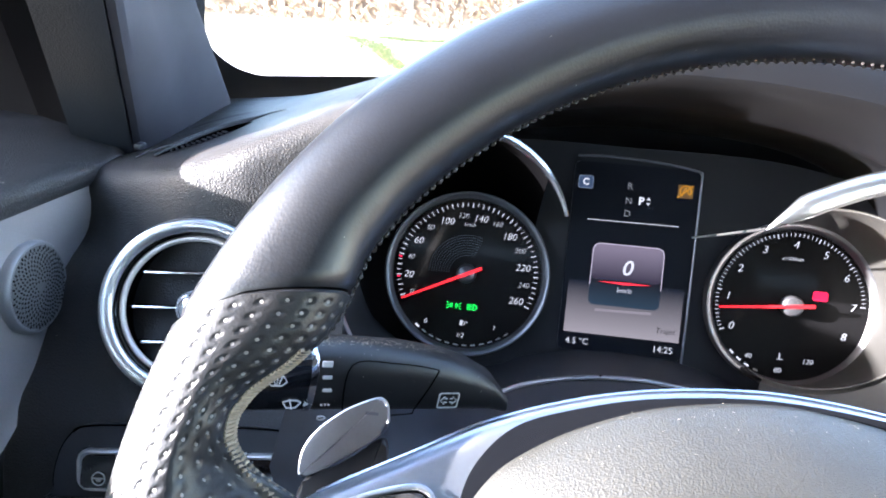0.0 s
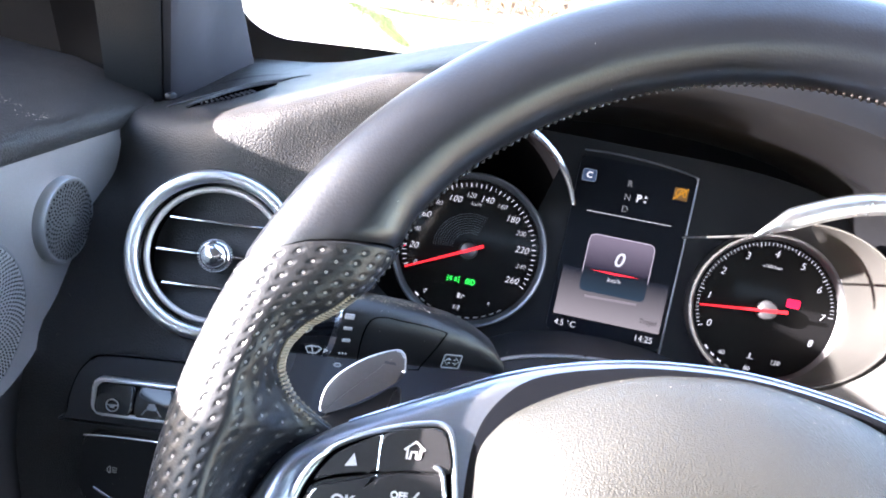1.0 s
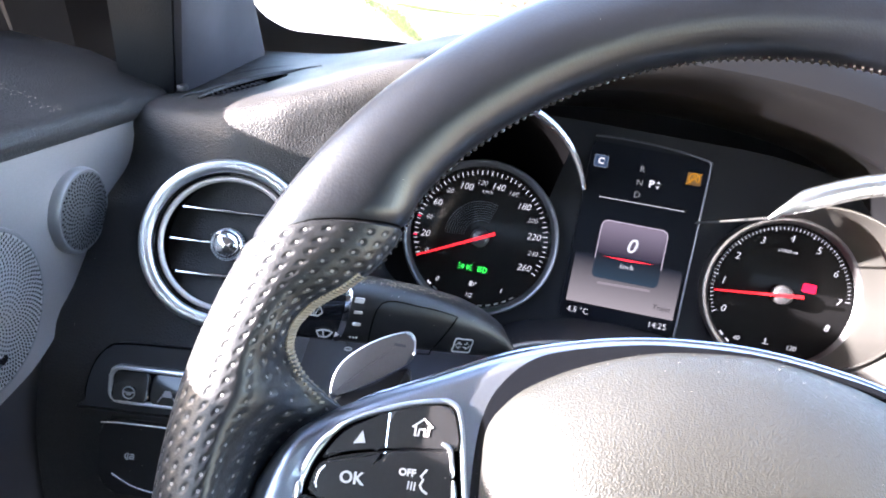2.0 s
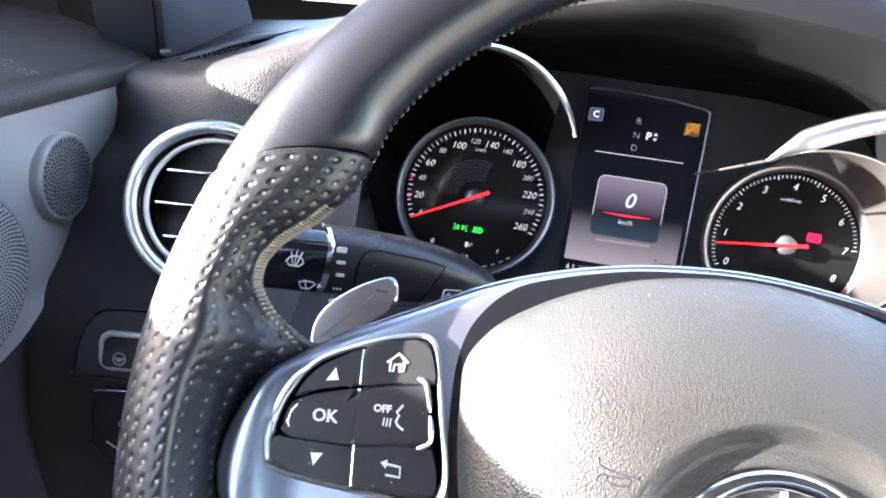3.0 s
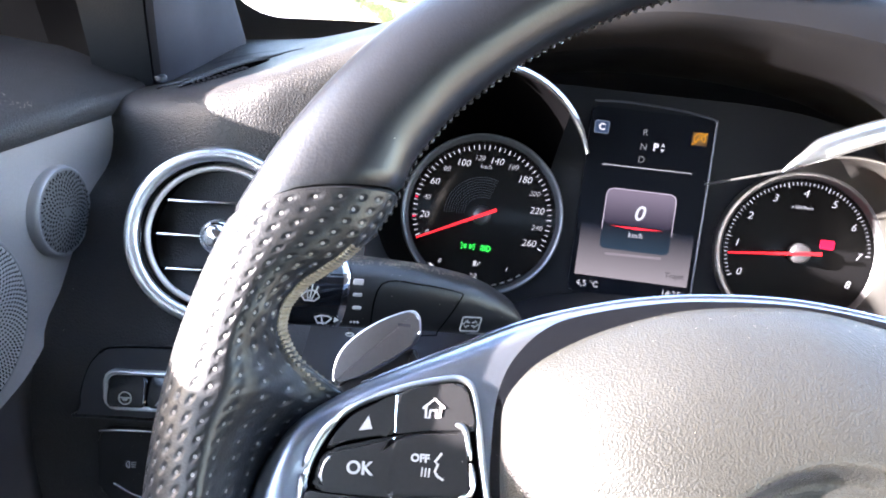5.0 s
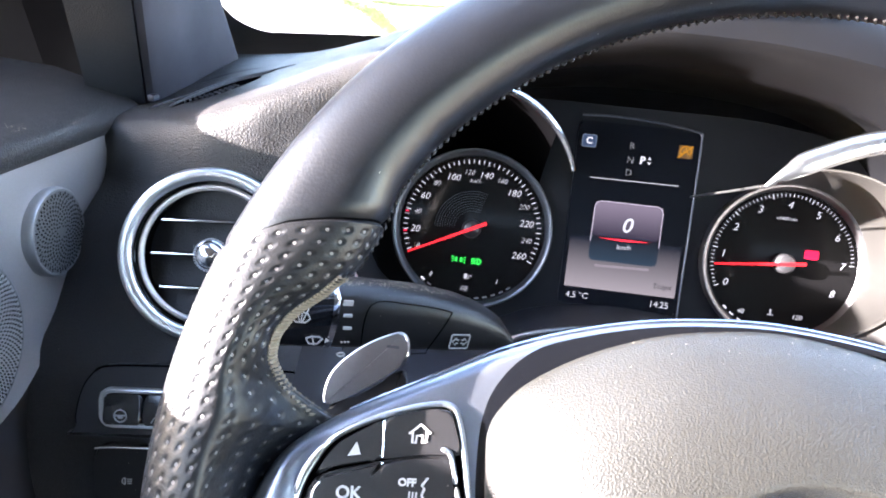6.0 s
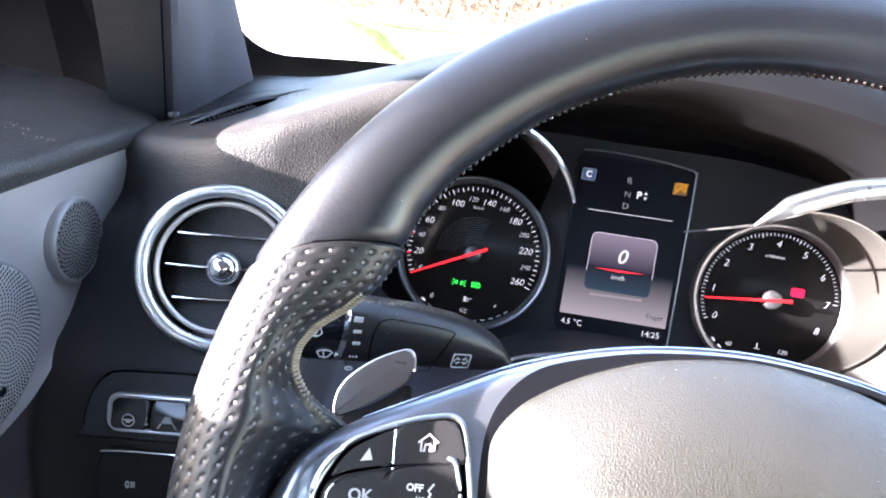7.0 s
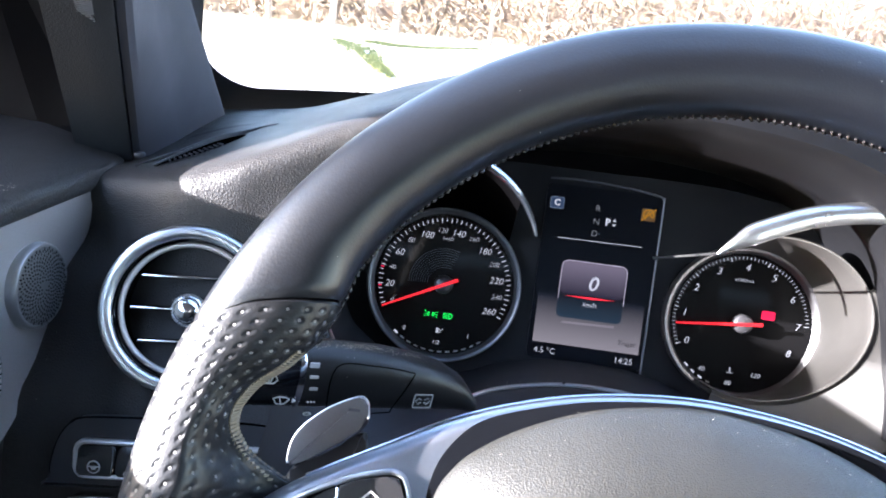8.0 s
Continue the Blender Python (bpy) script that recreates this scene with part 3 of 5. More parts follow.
bez = mirrored([(AX, -92), (-60, -86), (-92, -62), (-112, -42), (-135, -38), (-146, -34), (-150.6, -27), (-151.6, -20), (-150.4, -12.5), (-147.4, -4.6), (-143.6, 2.2), (-138.2, 8), (-130, 14.2), (-118, 21), (-102, 29.5), (-86, 38), (-70, 44.2), (-52, 49.2), (-34, 52.2), (AX, 53.6)])
hole_o = mirrored([(AX, -84), (-55, -78), (-76, -58), (-82, -38), (-86.5, -20), (-89, -5), (-90, 8), (-89.6, 19), (-86.6, 28), (-79.6, 36.6), (-70, 41.8), (-50, 47.6), (-32, 50.4), (AX, 51.6)])
bez_c = curve([(x / 1000, y / 1000, 0) for x, y in bez], 6)


def spoke_rise(x):
    """The trim swells before the spoke's end and then rolls over towards the rim."""
    d = abs(x + 0.013)
    up, down = (max(0.0, min(1.0, (d - at) / 0.012)) for at in (0.118, 0.127))
    return 0.0045 * up * up * (3 - 2 * up) - 0.0016 * down * down * (3 - 2 * down)


def resample(points, n):
    """n places at even steps along a closed line."""
    pts = [Vector(p) for p in points] + [Vector(points[0])]
    run = [0.0]
    for p, q in zip(pts, pts[1:]):
        run.append(run[-1] + (q - p).length)
    want = np.linspace(0, run[-1], n + 1)[:-1]
    return [Vector([float(np.interp(w, run, [p[k] for p in pts])) for k in range(3)]) for w in want]


# the trim: a rounded shoulder along its outline, then a face that runs in under the airbag's gap
outer = resample(bez_c, 220)
inner = [AX / 1000 * Vector((1, 0, 0)) + Vector((0, -0.018, 0)) + (p - Vector((AX / 1000, -0.018, 0))) * (0.50 + 0.42 * min(1.0, max(0.0, p.y / 0.05))) for p in outer]
rings = [[(p.x, p.y, -0.030) for p in outer]]
for d in (0.0, 0.0003, 0.0009, 0.0018, 0.0030, 0.0044, 0.0062, 0.009, 0.013, 0.018, 0.025, 0.034, 0.045, 0.07):
    ring = []
    for p, q in zip(outer, inner):
        at = p + (q - p) * min(1.0, d / (q - p).length)
        k = max(0.0, 1 - d / 0.0062)
        ring.append((at.x, at.y, -0.0085 - 0.0062 * (1 - math.sqrt(1 - k * k)) + spoke_rise(at.x)))
    rings.append(ring)
bm = loft(rings, caps=True)
part("spoke_trim", bm, SATIN, wheel, "satin silver spoke trim with a rounded edge")
# added bead that draws the sky's reflection on the trim's upper edge
edge_path = [p + Vector((0, 0, -0.0128 + spoke_rise(p.x))) for p in bez_c if p.y > 0.016]
part("spoke_edge", sweep(edge_path, 0.0006, 0.0008, 8), SKYGLINT, wheel, "added bluish bead for the sky's glint along the spoke trim")
gap_c = curve([(x / 1000, y / 1000, 0) for x, y in hole_o], 6)
part("airbag_gap", slab(gap_c, -0.012, -0.0078, 0.0006, 1), PIANO, wheel, "gloss black gap round the airbag cover")

air = mirrored([(AX, -81), (-54, -75), (-73, -57), (-79, -38), (-83.5, -20), (-86.4, -5), (-87.6, 7), (-87.8, 15.6), (-84.6, 22.6), (-77.6, 30), (-63.4, 38.7), (-45, 45.9), (-28, 49.3), (AX, 50.6)])
air_c = curve([(x / 1000, y / 1000, 0) for x, y in air], 6)
AC = Vector((-0.010, -0.012, 0))
EC = Vector((-0.0085, -0.0235, 0))


def air_height(s, p):
    z = -0.0075 + 0.0255 * (1 - s ** 2.6) ** 0.66
    d = (Vector((p.x, p.y)) - EC.xy).length
    if d < 0.0385:
        k = max(0.0, min(1.0, (0.0385 - d) / 0.0065))
        z -= 0.0062 * (3 * k * k - 2 * k ** 3)
    return z


rings = []
for s in [1.0, 0.995, 0.985, 0.97, 0.95, 0.92, 0.88, 0.84] + [0.84 - 0.0133 * i for i in range(1, 62)]:
    ring = []
    for p in air_c:
        q = AC + (p - AC) * s
        ring.append((q.x, q.y, air_height(s, q)))
    rings.append(ring)
low = [(p.x, p.y, -0.011) for p in air_c]
airbag = part("airbag_cover", loft([low] + rings, caps=True), AIRBAG, wheel, "dusty grained charcoal airbag cover", angle=1.2)
# round badge with three arms, as plain shapes
bz = 0.0115
bm = lathe([(0.0250 + 0.0030 * math.cos(a), bz + 0.0030 * math.sin(a)) for a in np.linspace(0, 2 * math.pi, 13)], 64, EC.x, EC.y)
badge = part("badge", bm, CHROME, wheel, "round chrome badge ring with three arms")
for a in (90, 210, 330):
    bm = bmesh.new()
    d = Vector((math.cos(radians(a)), math.sin(radians(a)), 0))
    e = Vector((-d.y, d.x, 0))
    c0 = Vector((EC.x, EC.y, bz))
    tip = c0 + d * 0.0245
    q = [c0 + e * 0.0042 - d * 0.002, c0 - e * 0.0042 - d * 0.002]
    top = [c0 + Vector((0, 0, 0.003)), tip + Vector((0, 0, 0.0012))]
    v = [bm.verts.new(p) for p in (q[0], q[1], tip - e * 0.0006, tip + e * 0.0006, top[0], top[1])]
    for f in ((0, 4, 5, 3), (4, 1, 2, 5), (0, 1, 4), (3, 5, 2), (0, 3, 2, 1)):
        bm.faces.new([v[i] for i in f])
    part("badge_arm", bm, CHROME, badge, smooth=False)
# horn sign pressed into the cover; dark lines paint the shade of its relief
def on_cover(x, y):
    """A place on the airbag cover's skin."""
    d = Vector((x / 1000, y / 1000, 0)) - AC
    rim_ = max(air_c, key=lambda p: (p - AC).normalized().dot(d.normalized()))
    q = AC + d
    return Vector((q.x, q.y, air_height(d.length / (rim_ - AC).length, q)))


bm = bmesh.new()
for marks in ([(-52.8, -0.8), (-52.3, -2.2), (-51.3, -2.9), (-46.9, -3.6), (-43.5, -3.7)], [(-52.8, -6.1), (-52.3, -4.9), (-51.4, -4.3), (-50.4, -4.4)],
              [(-50.4, -4.5), (-50.5, -5.4), (-49.8, -6.0), (-47.8, -6.3), (-45.6, -5.9), (-45.0, -4.9), (-45.5, -4.2), (-47.9, -4.5), (-50.2, -4.6)], [(-43.5, -3.3), (-43.4, -4.2)]):
    sweep([on_cover(x, y) for x, y in marks], 0.00025, 0.00012, 6, bm=bm)
part("horn_sign", bm, SAIL, airbag, "pressed horn outline, its shade drawn as dark lines")

# button pad of the left spoke
pad = curve([(x / 1000, y / 1000, 0) for x, y in [(-137.5, -17), (-136.4, -7.5), (-134.2, 0), (-128.6, 9.0), (-117, 15.8), (-105, 20.2), (-98.5, 20.8), (-95.3, 16), (-91.5, 0), (-88.6, -11.3), (-88.2, -18.5), (-91.5, -22.5), (-109.8, -22.3), (-127, -21.5), (-134.8, -20.2)]], 5)
frame_ring = slab(pad, -0.012, -0.0074, 0.0008, 2)
button_pad = part("button_pad", frame_ring, CHROME, wheel, "chrome-edged button pad")
part("pad_bead", sweep([p + Vector((0, 0, -0.0070)) for p in list(pad) + [pad[0]]], 0.0009, 0.0009, 8), ALU, button_pad, "polished bead round the button pad")
shrink = lambda pts, k, dx=0.0, dy=0.0: [Vector((-0.1125 + (p.x + 0.1125) * k + dx, 0.0 + p.y * k + dy, 0)) for p in pts]
part("pad_base", slab(shrink(pad, 0.955), -0.012, -0.0068, 0.0004, 1), BLACK, button_pad, "black base of the button pad")


def key(name, outline, z, lift, label=""):
    mx, my = sum(p[0] for p in outline) / len(outline), sum(p[1] for p in outline) / len(outline)
    pts = curve([((mx + (x - mx) * 1.04) / 1000, (my + (y - my) * 1.06) / 1000, 0) for x, y in outline], 4)
    return part(name, slab(pts, -0.0085, z + lift, 0.0007, 3), BUTTON, button_pad, label)


key("key_up", [(-131.5, -0.2), (-127.2, 7.2), (-121.0, 11.8), (-116.9, 14.2), (-116.1, 13.2), (-115.6, 5.6), (-118.5, 4.6), (-126, 2.4)], -0.0062, 0.0012, "dark key with a white up arrow")
key("key_home", [(-114.6, 15.2), (-105, 18.6), (-99.3, 19.2), (-97.3, 16.4), (-95.0, 9.2), (-97.5, 8.6), (-106, 7.4), (-114.0, 5.6), (-114.4, 7.0)], -0.0062, 0.0012, "dark key with a white house sign")
key("key_ok", [(-132.2, -5.0), (-131.3, -2.4), (-127.5, -0.9), (-116.3, 2.9), (-115.3, 2.2), (-114.4, -8.2), (-116.5, -9.4), (-130.4, -9.7), (-132.2, -8.0)], -0.0062, 0.0020, "raised dark key lettered OK")
key("key_voice", [(-114.2, 3.4), (-99.5, 6.6), (-97.3, 6.2), (-94.6, -4.8), (-95.6, -6.6), (-112.6, -8.9), (-113.6, -8.2)], -0.0062, 0.0020, "raised dark key lettered OFF with a voice sign")
key("key_down", [(-135.6, -14.0), (-134.6, -11.9), (-131.0, -12.0), (-115.4, -11.6), (-114.2, -12.6), (-113.6, -20.0), (-115.5, -20.8), (-128, -20.0), (-134.6, -18.0)], -0.0062, 0.0012, "dark key with a white down arrow")
key("key_back", [(-112.9, -11.4), (-95.4, -9.0), (-92.8, -9.4), (-90.3, -17.6), (-91.9, -20.3), (-100, -20.9), (-111.6, -21.0), (-112.4, -20.0)], -0.0062, 0.0012, "dark key with a white return arrow")
for y0, y1, x0, x1 in ((14.9, 5.6, -115.9, -115.0), (4.2, -9.8, -115.0, -113.7), (-10.6, -20.8, -113.7, -112.6)):
    part("divider", sweep([(x0 / 1000, y0 / 1000, -0.0058), (x1 / 1000, y1 / 1000, -0.0058)], 0.0006, 0.0010, 8), CHROME, button_pad, "chrome divider")
part("key_island", slab(curve([(x / 1000, y / 1000, 0) for x, y in [(-133.4, -9.4), (-133.4, -5), (-130.2, -0.8), (-114.2, 4.6), (-98, 8.6), (-95.8, 7.4), (-93.4, -5.6), (-95.2, -9), (-112.9, -10.6), (-131.4, -11.4)]], 5), -0.0085, -0.0058, 0.0008, 3), BUTTON, button_pad, "dark ridge round the middle keys")
for way in ([(-136.6, -6.4), (-135.6, -1.5), (-133.0, 3.8), (-129.6, 7.8)], [(-136.8, -8), (-136.9, -13), (-135.8, -18.4)], [(-99.6, 9.6), (-97.2, 8.6), (-95.9, 4.8), (-94.8, 1.2)], [(-94.6, 0.4), (-93.5, -4.5), (-94.2, -7.2), (-96.6, -8.6)], [(-129.6, -1.6), (-131.6, -4.2), (-132.1, -7.2), (-131.2, -9.6)]):
    part("key_clip", sweep(curve([(x / 1000, y / 1000, -0.0050) for x, y in way], 6, False), 0.0008, 0.0009, 8, lambda f: 0.5 + 0.5 * min(1.0, 6 * f, 6 * (1 - f))), ALU, button_pad, "chrome edge")
ZS = -0.0049
part("arrow_sign", slab(mm([(-124.2, 4.8), (-120.8, 5.6), (-122.2, 8.8)]), ZS, ZS + 0.0002), INK, button_pad, smooth=False)
part("arrow_sign", slab(mm([(-124.6, -14.4), (-121.2, -14.0), (-123.3, -17.6)]), ZS, ZS + 0.0002), INK, button_pad, smooth=False)
bm = stroke(mm([(-108.6, 12.4), (-105.7, 15.2), (-102.9, 13.2)]), 0.0006, ZS, ZS + 0.0002)
stroke(mm([(-107.7, 13.0), (-107.5, 10.2), (-106.6, 10.3), (-106.5, 12.2), (-105.0, 12.4), (-104.9, 10.6), (-103.9, 10.8), (-103.9, 13.6)]), 0.0006, ZS, ZS + 0.0002, bm)
part("house_sign", bm, INK, button_pad, smooth=False)
word("lettering", "OK", 0.0046, -0.1225, -0.0044, -0.0040, INK, button_pad, bold=0.0001, turn=4)
word("lettering", "OFF", 0.0027, -0.1075, 0.0001, -0.0040, INK, button_pad, bold=0.0001, turn=4)
bm = stroke(mm([(-102.2, 2.0), (-103.6, -0.2), (-102.8, -0.8), (-103.4, -2.6), (-102.6, -3.6), (-101.0, -4.4)]), 0.0006, -0.0041, -0.0039)
for i in range(3):
    stroke(mm([(-106.6 + i * 0.9, -2.0), (-106.6 + i * 0.9, -4.2)]), 0.0004, -0.0041, -0.0039, bm)
part("voice_sign", bm, INK, button_pad, smooth=False)
bm = stroke(mm([(-104.2, -13.8), (-100.2, -14.0), (-99.9, -16.6), (-103.8, -16.6)]), 0.0006, ZS, ZS + 0.0002)
slab(mm([(-103.8, -12.6), (-104.0, -15.0), (-105.6, -13.7)]), ZS, ZS + 0.0002, bm=bm)
part("return_sign", bm, INK, button_pad, smooth=False)

# shift paddle behind the left spoke
pad_o = curve([(x / 1000, y / 1000, 0) for x, y in [(-143.6, 14.6), (-143.6, 22), (-139.8, 28.9), (-131.4, 36.3), (-122, 41.2), (-118.4, 41.0), (-117.0, 37.5), (-117.4, 31.6), (-126, 24.2), (-134, 18.6), (-140.5, 14.8)]], 5)
part("shift_paddle", slab(pad_o, -0.0660, -0.0615, 0.0012, 3), PADDLE, wheel, "satin silver shift paddle")
part("paddle_mark", slab(rounded(0.0044, 0.0010, 0.0002, -0.1222, 0.0366), -0.0620, -0.0614), DIMTRIM, wheel, "minus mark on the paddle", smooth=False)
part("paddle_edge", sweep([p + Vector((0, 0, -0.0622)) for p in pad_o[:34]], 0.0006, 0.0006, 8), ALU, wheel, "polished paddle edge")
part("paddle_foot", slab(curve([(x / 1000, y / 1000, 0) for x, y in [(-142.5, 4), (-142, 14), (-134, 17.6), (-126, 23), (-118.5, 29), (-116, 24), (-115, 4)]], 5), -0.0700, -0.0640, 0.0015, 2), BUTTON, wheel, "black paddle root")
bm = lathe([(0.030, -0.16), (0.042, -0.10), (0.060, -0.055), (0.075, -0.028)], 40, AX / 1000, -0.020)
part("hub_shroud", bm, LOWER, wheel, "black shroud behind the hub")


# ---- instrument cluster ----
CM = basis((0.0925, 0.4342, 1.0335), (1, 0, 0), (0, -0.951, 0.309))
cluster = thing("instrument_cluster", CM, "instrument cluster with two round dials and a lit centre display", "instrument cluster")
bm = slab(curve([(-0.165, -0.055, 0), (-0.168, 0.02, 0), (-0.150, 0.070, 0), (-0.09, 0.088, 0), (0, 0.090, 0), (0.09, 0.088, 0), (0.150, 0.070, 0), (0.168, 0.02, 0), (0.165, -0.055, 0), (0, -0.060, 0)], 6), -0.02, -0.0065)
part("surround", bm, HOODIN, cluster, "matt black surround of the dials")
HUB = mat("satin hub", (0.09, 0.09, 0.10), 0.38, metal=0.8, vary=0.06)


def dial(cx, cy, radius, label, ring):
    d = part("dial", disc(radius, -0.001, 72, cx, cy), DIAL, cluster, label)
    prof = [(radius + 0.0036, -0.004), (radius + 0.0038, 0.0034), (radius + 0.0030, 0.0046), (radius + 0.0016, 0.0042), (radius + 0.0004, 0.0030), (radius - 0.0004, -0.0005)]
    part("dial_ring", lathe(prof, 96, cx, cy), ring, d, "knurled satin ring")
    bm = bmesh.new()
    for i in range(180):
        a = radians(2 * i)
        c, s = math.cos(a), math.sin(a)
        r0, r1 = radius - 0.0012, radius + 0.0010
        e = 0.00035
        vs = [bm.verts.new((cx + r * c - k * e * s, cy + r * s + k * e * c, z)) for r, z in ((r0, 0.0002), (r1, 0.0038)) for k in (-1, 1)]
        bm.faces.new((vs[0], vs[1], vs[3], vs[2]))
    part("knurling", bm, ring, d, "fine teeth of the ring", "stuff")
    return d


def ticks(d, cx, cy, radius, a0, a1, n, long_every, material, len_short, len_long, width):
    bm = bmesh.new()
    for i in range(n + 1):
        a = a0 + (a1 - a0) * i / n
        k = len_long if i % long_every == 0 else len_short
        w = width * (1.5 if i % long_every == 0 else 1.0)
        stroke([polar(radius, a, cx, cy), polar(radius - k, a, cx, cy)], w, -0.0008, -0.0005, bm)
    part("scale", bm, material, d, "white scale marks", "stuff", smooth=False)


SX, SY = -0.0985, 0.0008
spd = dial(SX, SY, 0.0485, "speedometer face to 260 with white numerals", DIMTRIM)
ticks(spd, SX, SY, 0.0450, 204, -24, 52, 2, LIT, 0.0024, 0.0030, 0.00036)
for k in range(14):
    a = 204 - 228 * k / 13
    big = k % 2 == 1 or k in (13,)
    x, y = polar(0.0374 if k < 5 else 0.0356 if big else 0.0366, a, SX, SY)
    word("numeral", str(20 * k), 0.0062 if big else 0.0046, x, y, -0.0006, LIT if big else LITDIM, spd, shear=0.2, bold=-0.00007)
word("lettering", "km/h", 0.0036, SX - 0.001, 0.0318, -0.0006, LITDIM, spd, shear=0.2)
bm = bmesh.new()
for a in (171, 188):
    stroke([polar(0.0450, a, SX, SY), polar(0.0428, a, SX, SY)], 0.0007, -0.0004, -0.0002, bm)
part("red_mark", bm, REDL, spd, "small red marks", smooth=False)
bm = bmesh.new()
for i in range(9):
    r = 0.0115 + i * 0.0016
    stroke([polar(r, a, SX, SY) for a in range(70, 190, 8)], 0.0002, -0.0008, -0.0006, bm)
part("engraving", bm, DIMTRIM, spd, "fine engraved rings on the face", "stuff", smooth=False)


def pointer(d, cx, cy, a, length, tail):
    hub = part("pointer_hub", lathe([(0.0062, 0.0), (0.0062, 0.0055), (0.0052, 0.0072), (0.0030, 0.0080), (0.0001, 0.0082)], 32, cx, cy), HUB, d, "round silver pointer hub")
    bm = bmesh.new()
    c, s = math.cos(radians(a)), math.sin(radians(a))
    vs = []
    for r, w in ((-tail, 0.0011), (length, 0.0005)):
        for k in (-1, 1):
            for z in (0.0084, 0.0094):
                vs.append(bm.verts.new((cx + r * c - k * w * s, cy + r * s + k * w * c, z if r < 0 else z - 0.004)))
    for f in ((0, 2, 6, 4), (1, 5, 7, 3), (0, 4, 5, 1), (2, 3, 7, 6), (0, 1, 3, 2), (4, 6, 7, 5)):
        bm.faces.new([vs[i] for i in f])
    part("pointer", bm, NEEDLE, d, "glowing red pointer", smooth=False)


pointer(spd, SX, SY, 206, 0.0440, 0.0105)
# telltales and fuel gauge
bm = bmesh.new()
for s_ in (-1, 1):
    cx = SX - 0.0062 + s_ * 0.0012
    stroke([(cx + s_ * 0.0012 * math.cos(a), -0.0204 + 0.0013 * math.sin(a)) for a in np.linspace(-1.57, 1.57, 8)], 0.0005, -0.0006, -0.0003, bm)
    stroke([(cx, -0.0217), (cx, -0.0191)], 0.0005, -0.0006, -0.0003, bm)
    for k in (-1, 0, 1):
        stroke([(cx + s_ * 0.0019, -0.0204 + k * 0.0012), (cx + s_ * 0.0034, -0.0204 + k * 0.0020)], 0.0004, -0.0006, -0.0003, bm)
part("telltale", bm, GREEN, spd, "green side light sign", smooth=False)
bm = stroke([(SX + 0.0062 + 0.0022 * math.cos(a), -0.0204 + 0.0018 * math.sin(a)) for a in np.linspace(-1.57, 1.57, 9)] + [(SX + 0.0062, -0.0186), (SX + 0.0062, -0.0222)], 0.0006, -0.0006, -0.0003, closed=False)
for k in range(4):
    stroke([(SX + 0.0022, -0.0219 + k * 0.0010), (SX + 0.0054, -0.0219 + k * 0.0010)], 0.00045, -0.0006, -0.0003, bm)
part("telltale", bm, GREEN, spd, "green headlight sign", smooth=False)
word("numeral", "0", 0.0042, SX - 0.0235, -0.0322, -0.0006, LIT, spd, shear=0.2)
word("numeral", "1", 0.0042, SX + 0.0203, -0.0322, -0.0006, LIT, spd, shear=0.2)
word("numeral", "1/2", 0.0040, SX - 0.0008, -0.0391, -0.0006, LIT, spd, shear=0.2)
bm = slab(rounded(0.0018, 0.0034, 0.0002, SX - 0.0004, -0.0309), -0.0006, -0.0003)
stroke([(SX + 0.0008, -0.0300), (SX + 0.0017, -0.0306), (SX + 0.0017, -0.0322), (SX + 0.0010, -0.0322)], 0.0004, -0.0006, -0.0003, bm)
slab([(SX + 0.0026, -0.0296), (SX + 0.0026, -0.0308), (SX + 0.0037, -0.0302)], -0.0006, -0.0003, bm=bm)
part("fuel_sign", bm, LITDIM, spd, "fuel pump sign", smooth=False)
for i in range(12):
    a = 232 + 76 * i / 11
    part("fuel_segment", stroke([polar(0.0462, a - 1.9, SX, SY), polar(0.0462, a + 1.9, SX, SY)], 0.0012 if i == 0 else 0.0008, -0.0008, -0.0005), LIT if i == 0 else GREYINK, spd, smooth=False)

RX, RY = 0.0995, 0.0020
rpm = dial(RX, RY, 0.0470, "rev counter face to 8 with white numerals", PADDLE)
ticks(rpm, RX, RY, 0.0440, 206, 4, 60, 10, LIT, 0.0020, 0.0030, 0.00034)
for k in range(9):
    a = 206 - 232 * k / 8
    x, y = polar(0.0368, a, RX, RY)
    word("numeral", str(k), 0.0066, x, y, -0.0006, LIT, rpm, shear=0.2, bold=-0.00007)
word("lettering", "x1000/min", 0.0030, RX - 0.001, 0.0302, -0.0006, LITDIM, rpm, shear=0.2)
pointer(rpm, RX, RY, 186.5, 0.0430, 0.0110)
word("numeral", "40", 0.0044, 0.0785, -0.0315, -0.0006, LITDIM, rpm, shear=0.2)
word("numeral", "120", 0.0044, 0.1136, -0.0315, -0.0006, LITDIM, rpm, shear=0.2)
word("numeral", "80", 0.0044, 0.0966, -0.0386, -0.0006, LITDIM, rpm, shear=0.2)
for i in range(4):
    a = 226 + 70 * i / 9
    part("temperature_segment", stroke([polar(0.0445, a - 1.9, RX, RY), polar(0.0445, a + 1.9, RX, RY)], 0.0011, -0.0008, -0.0005), LIT if i < 3 else GREYINK, rpm, smooth=False)
bm = stroke([(0.0952, -0.0316), (0.0992, -0.0316)], 0.0004, -0.0006, -0.0003)
stroke([(0.0970, -0.0280), (0.0970, -0.0312)], 0.0008, -0.0006, -0.0003, bm)
part("coolant_sign", bm, LITDIM, rpm, "coolant temperature sign", smooth=False)
part("telltale", slab(rounded(0.0088, 0.0058, 0.0014, 0.1168, 0.0092), -0.0008, -0.0004), REDL, rpm, "red brake lamp", smooth=False)

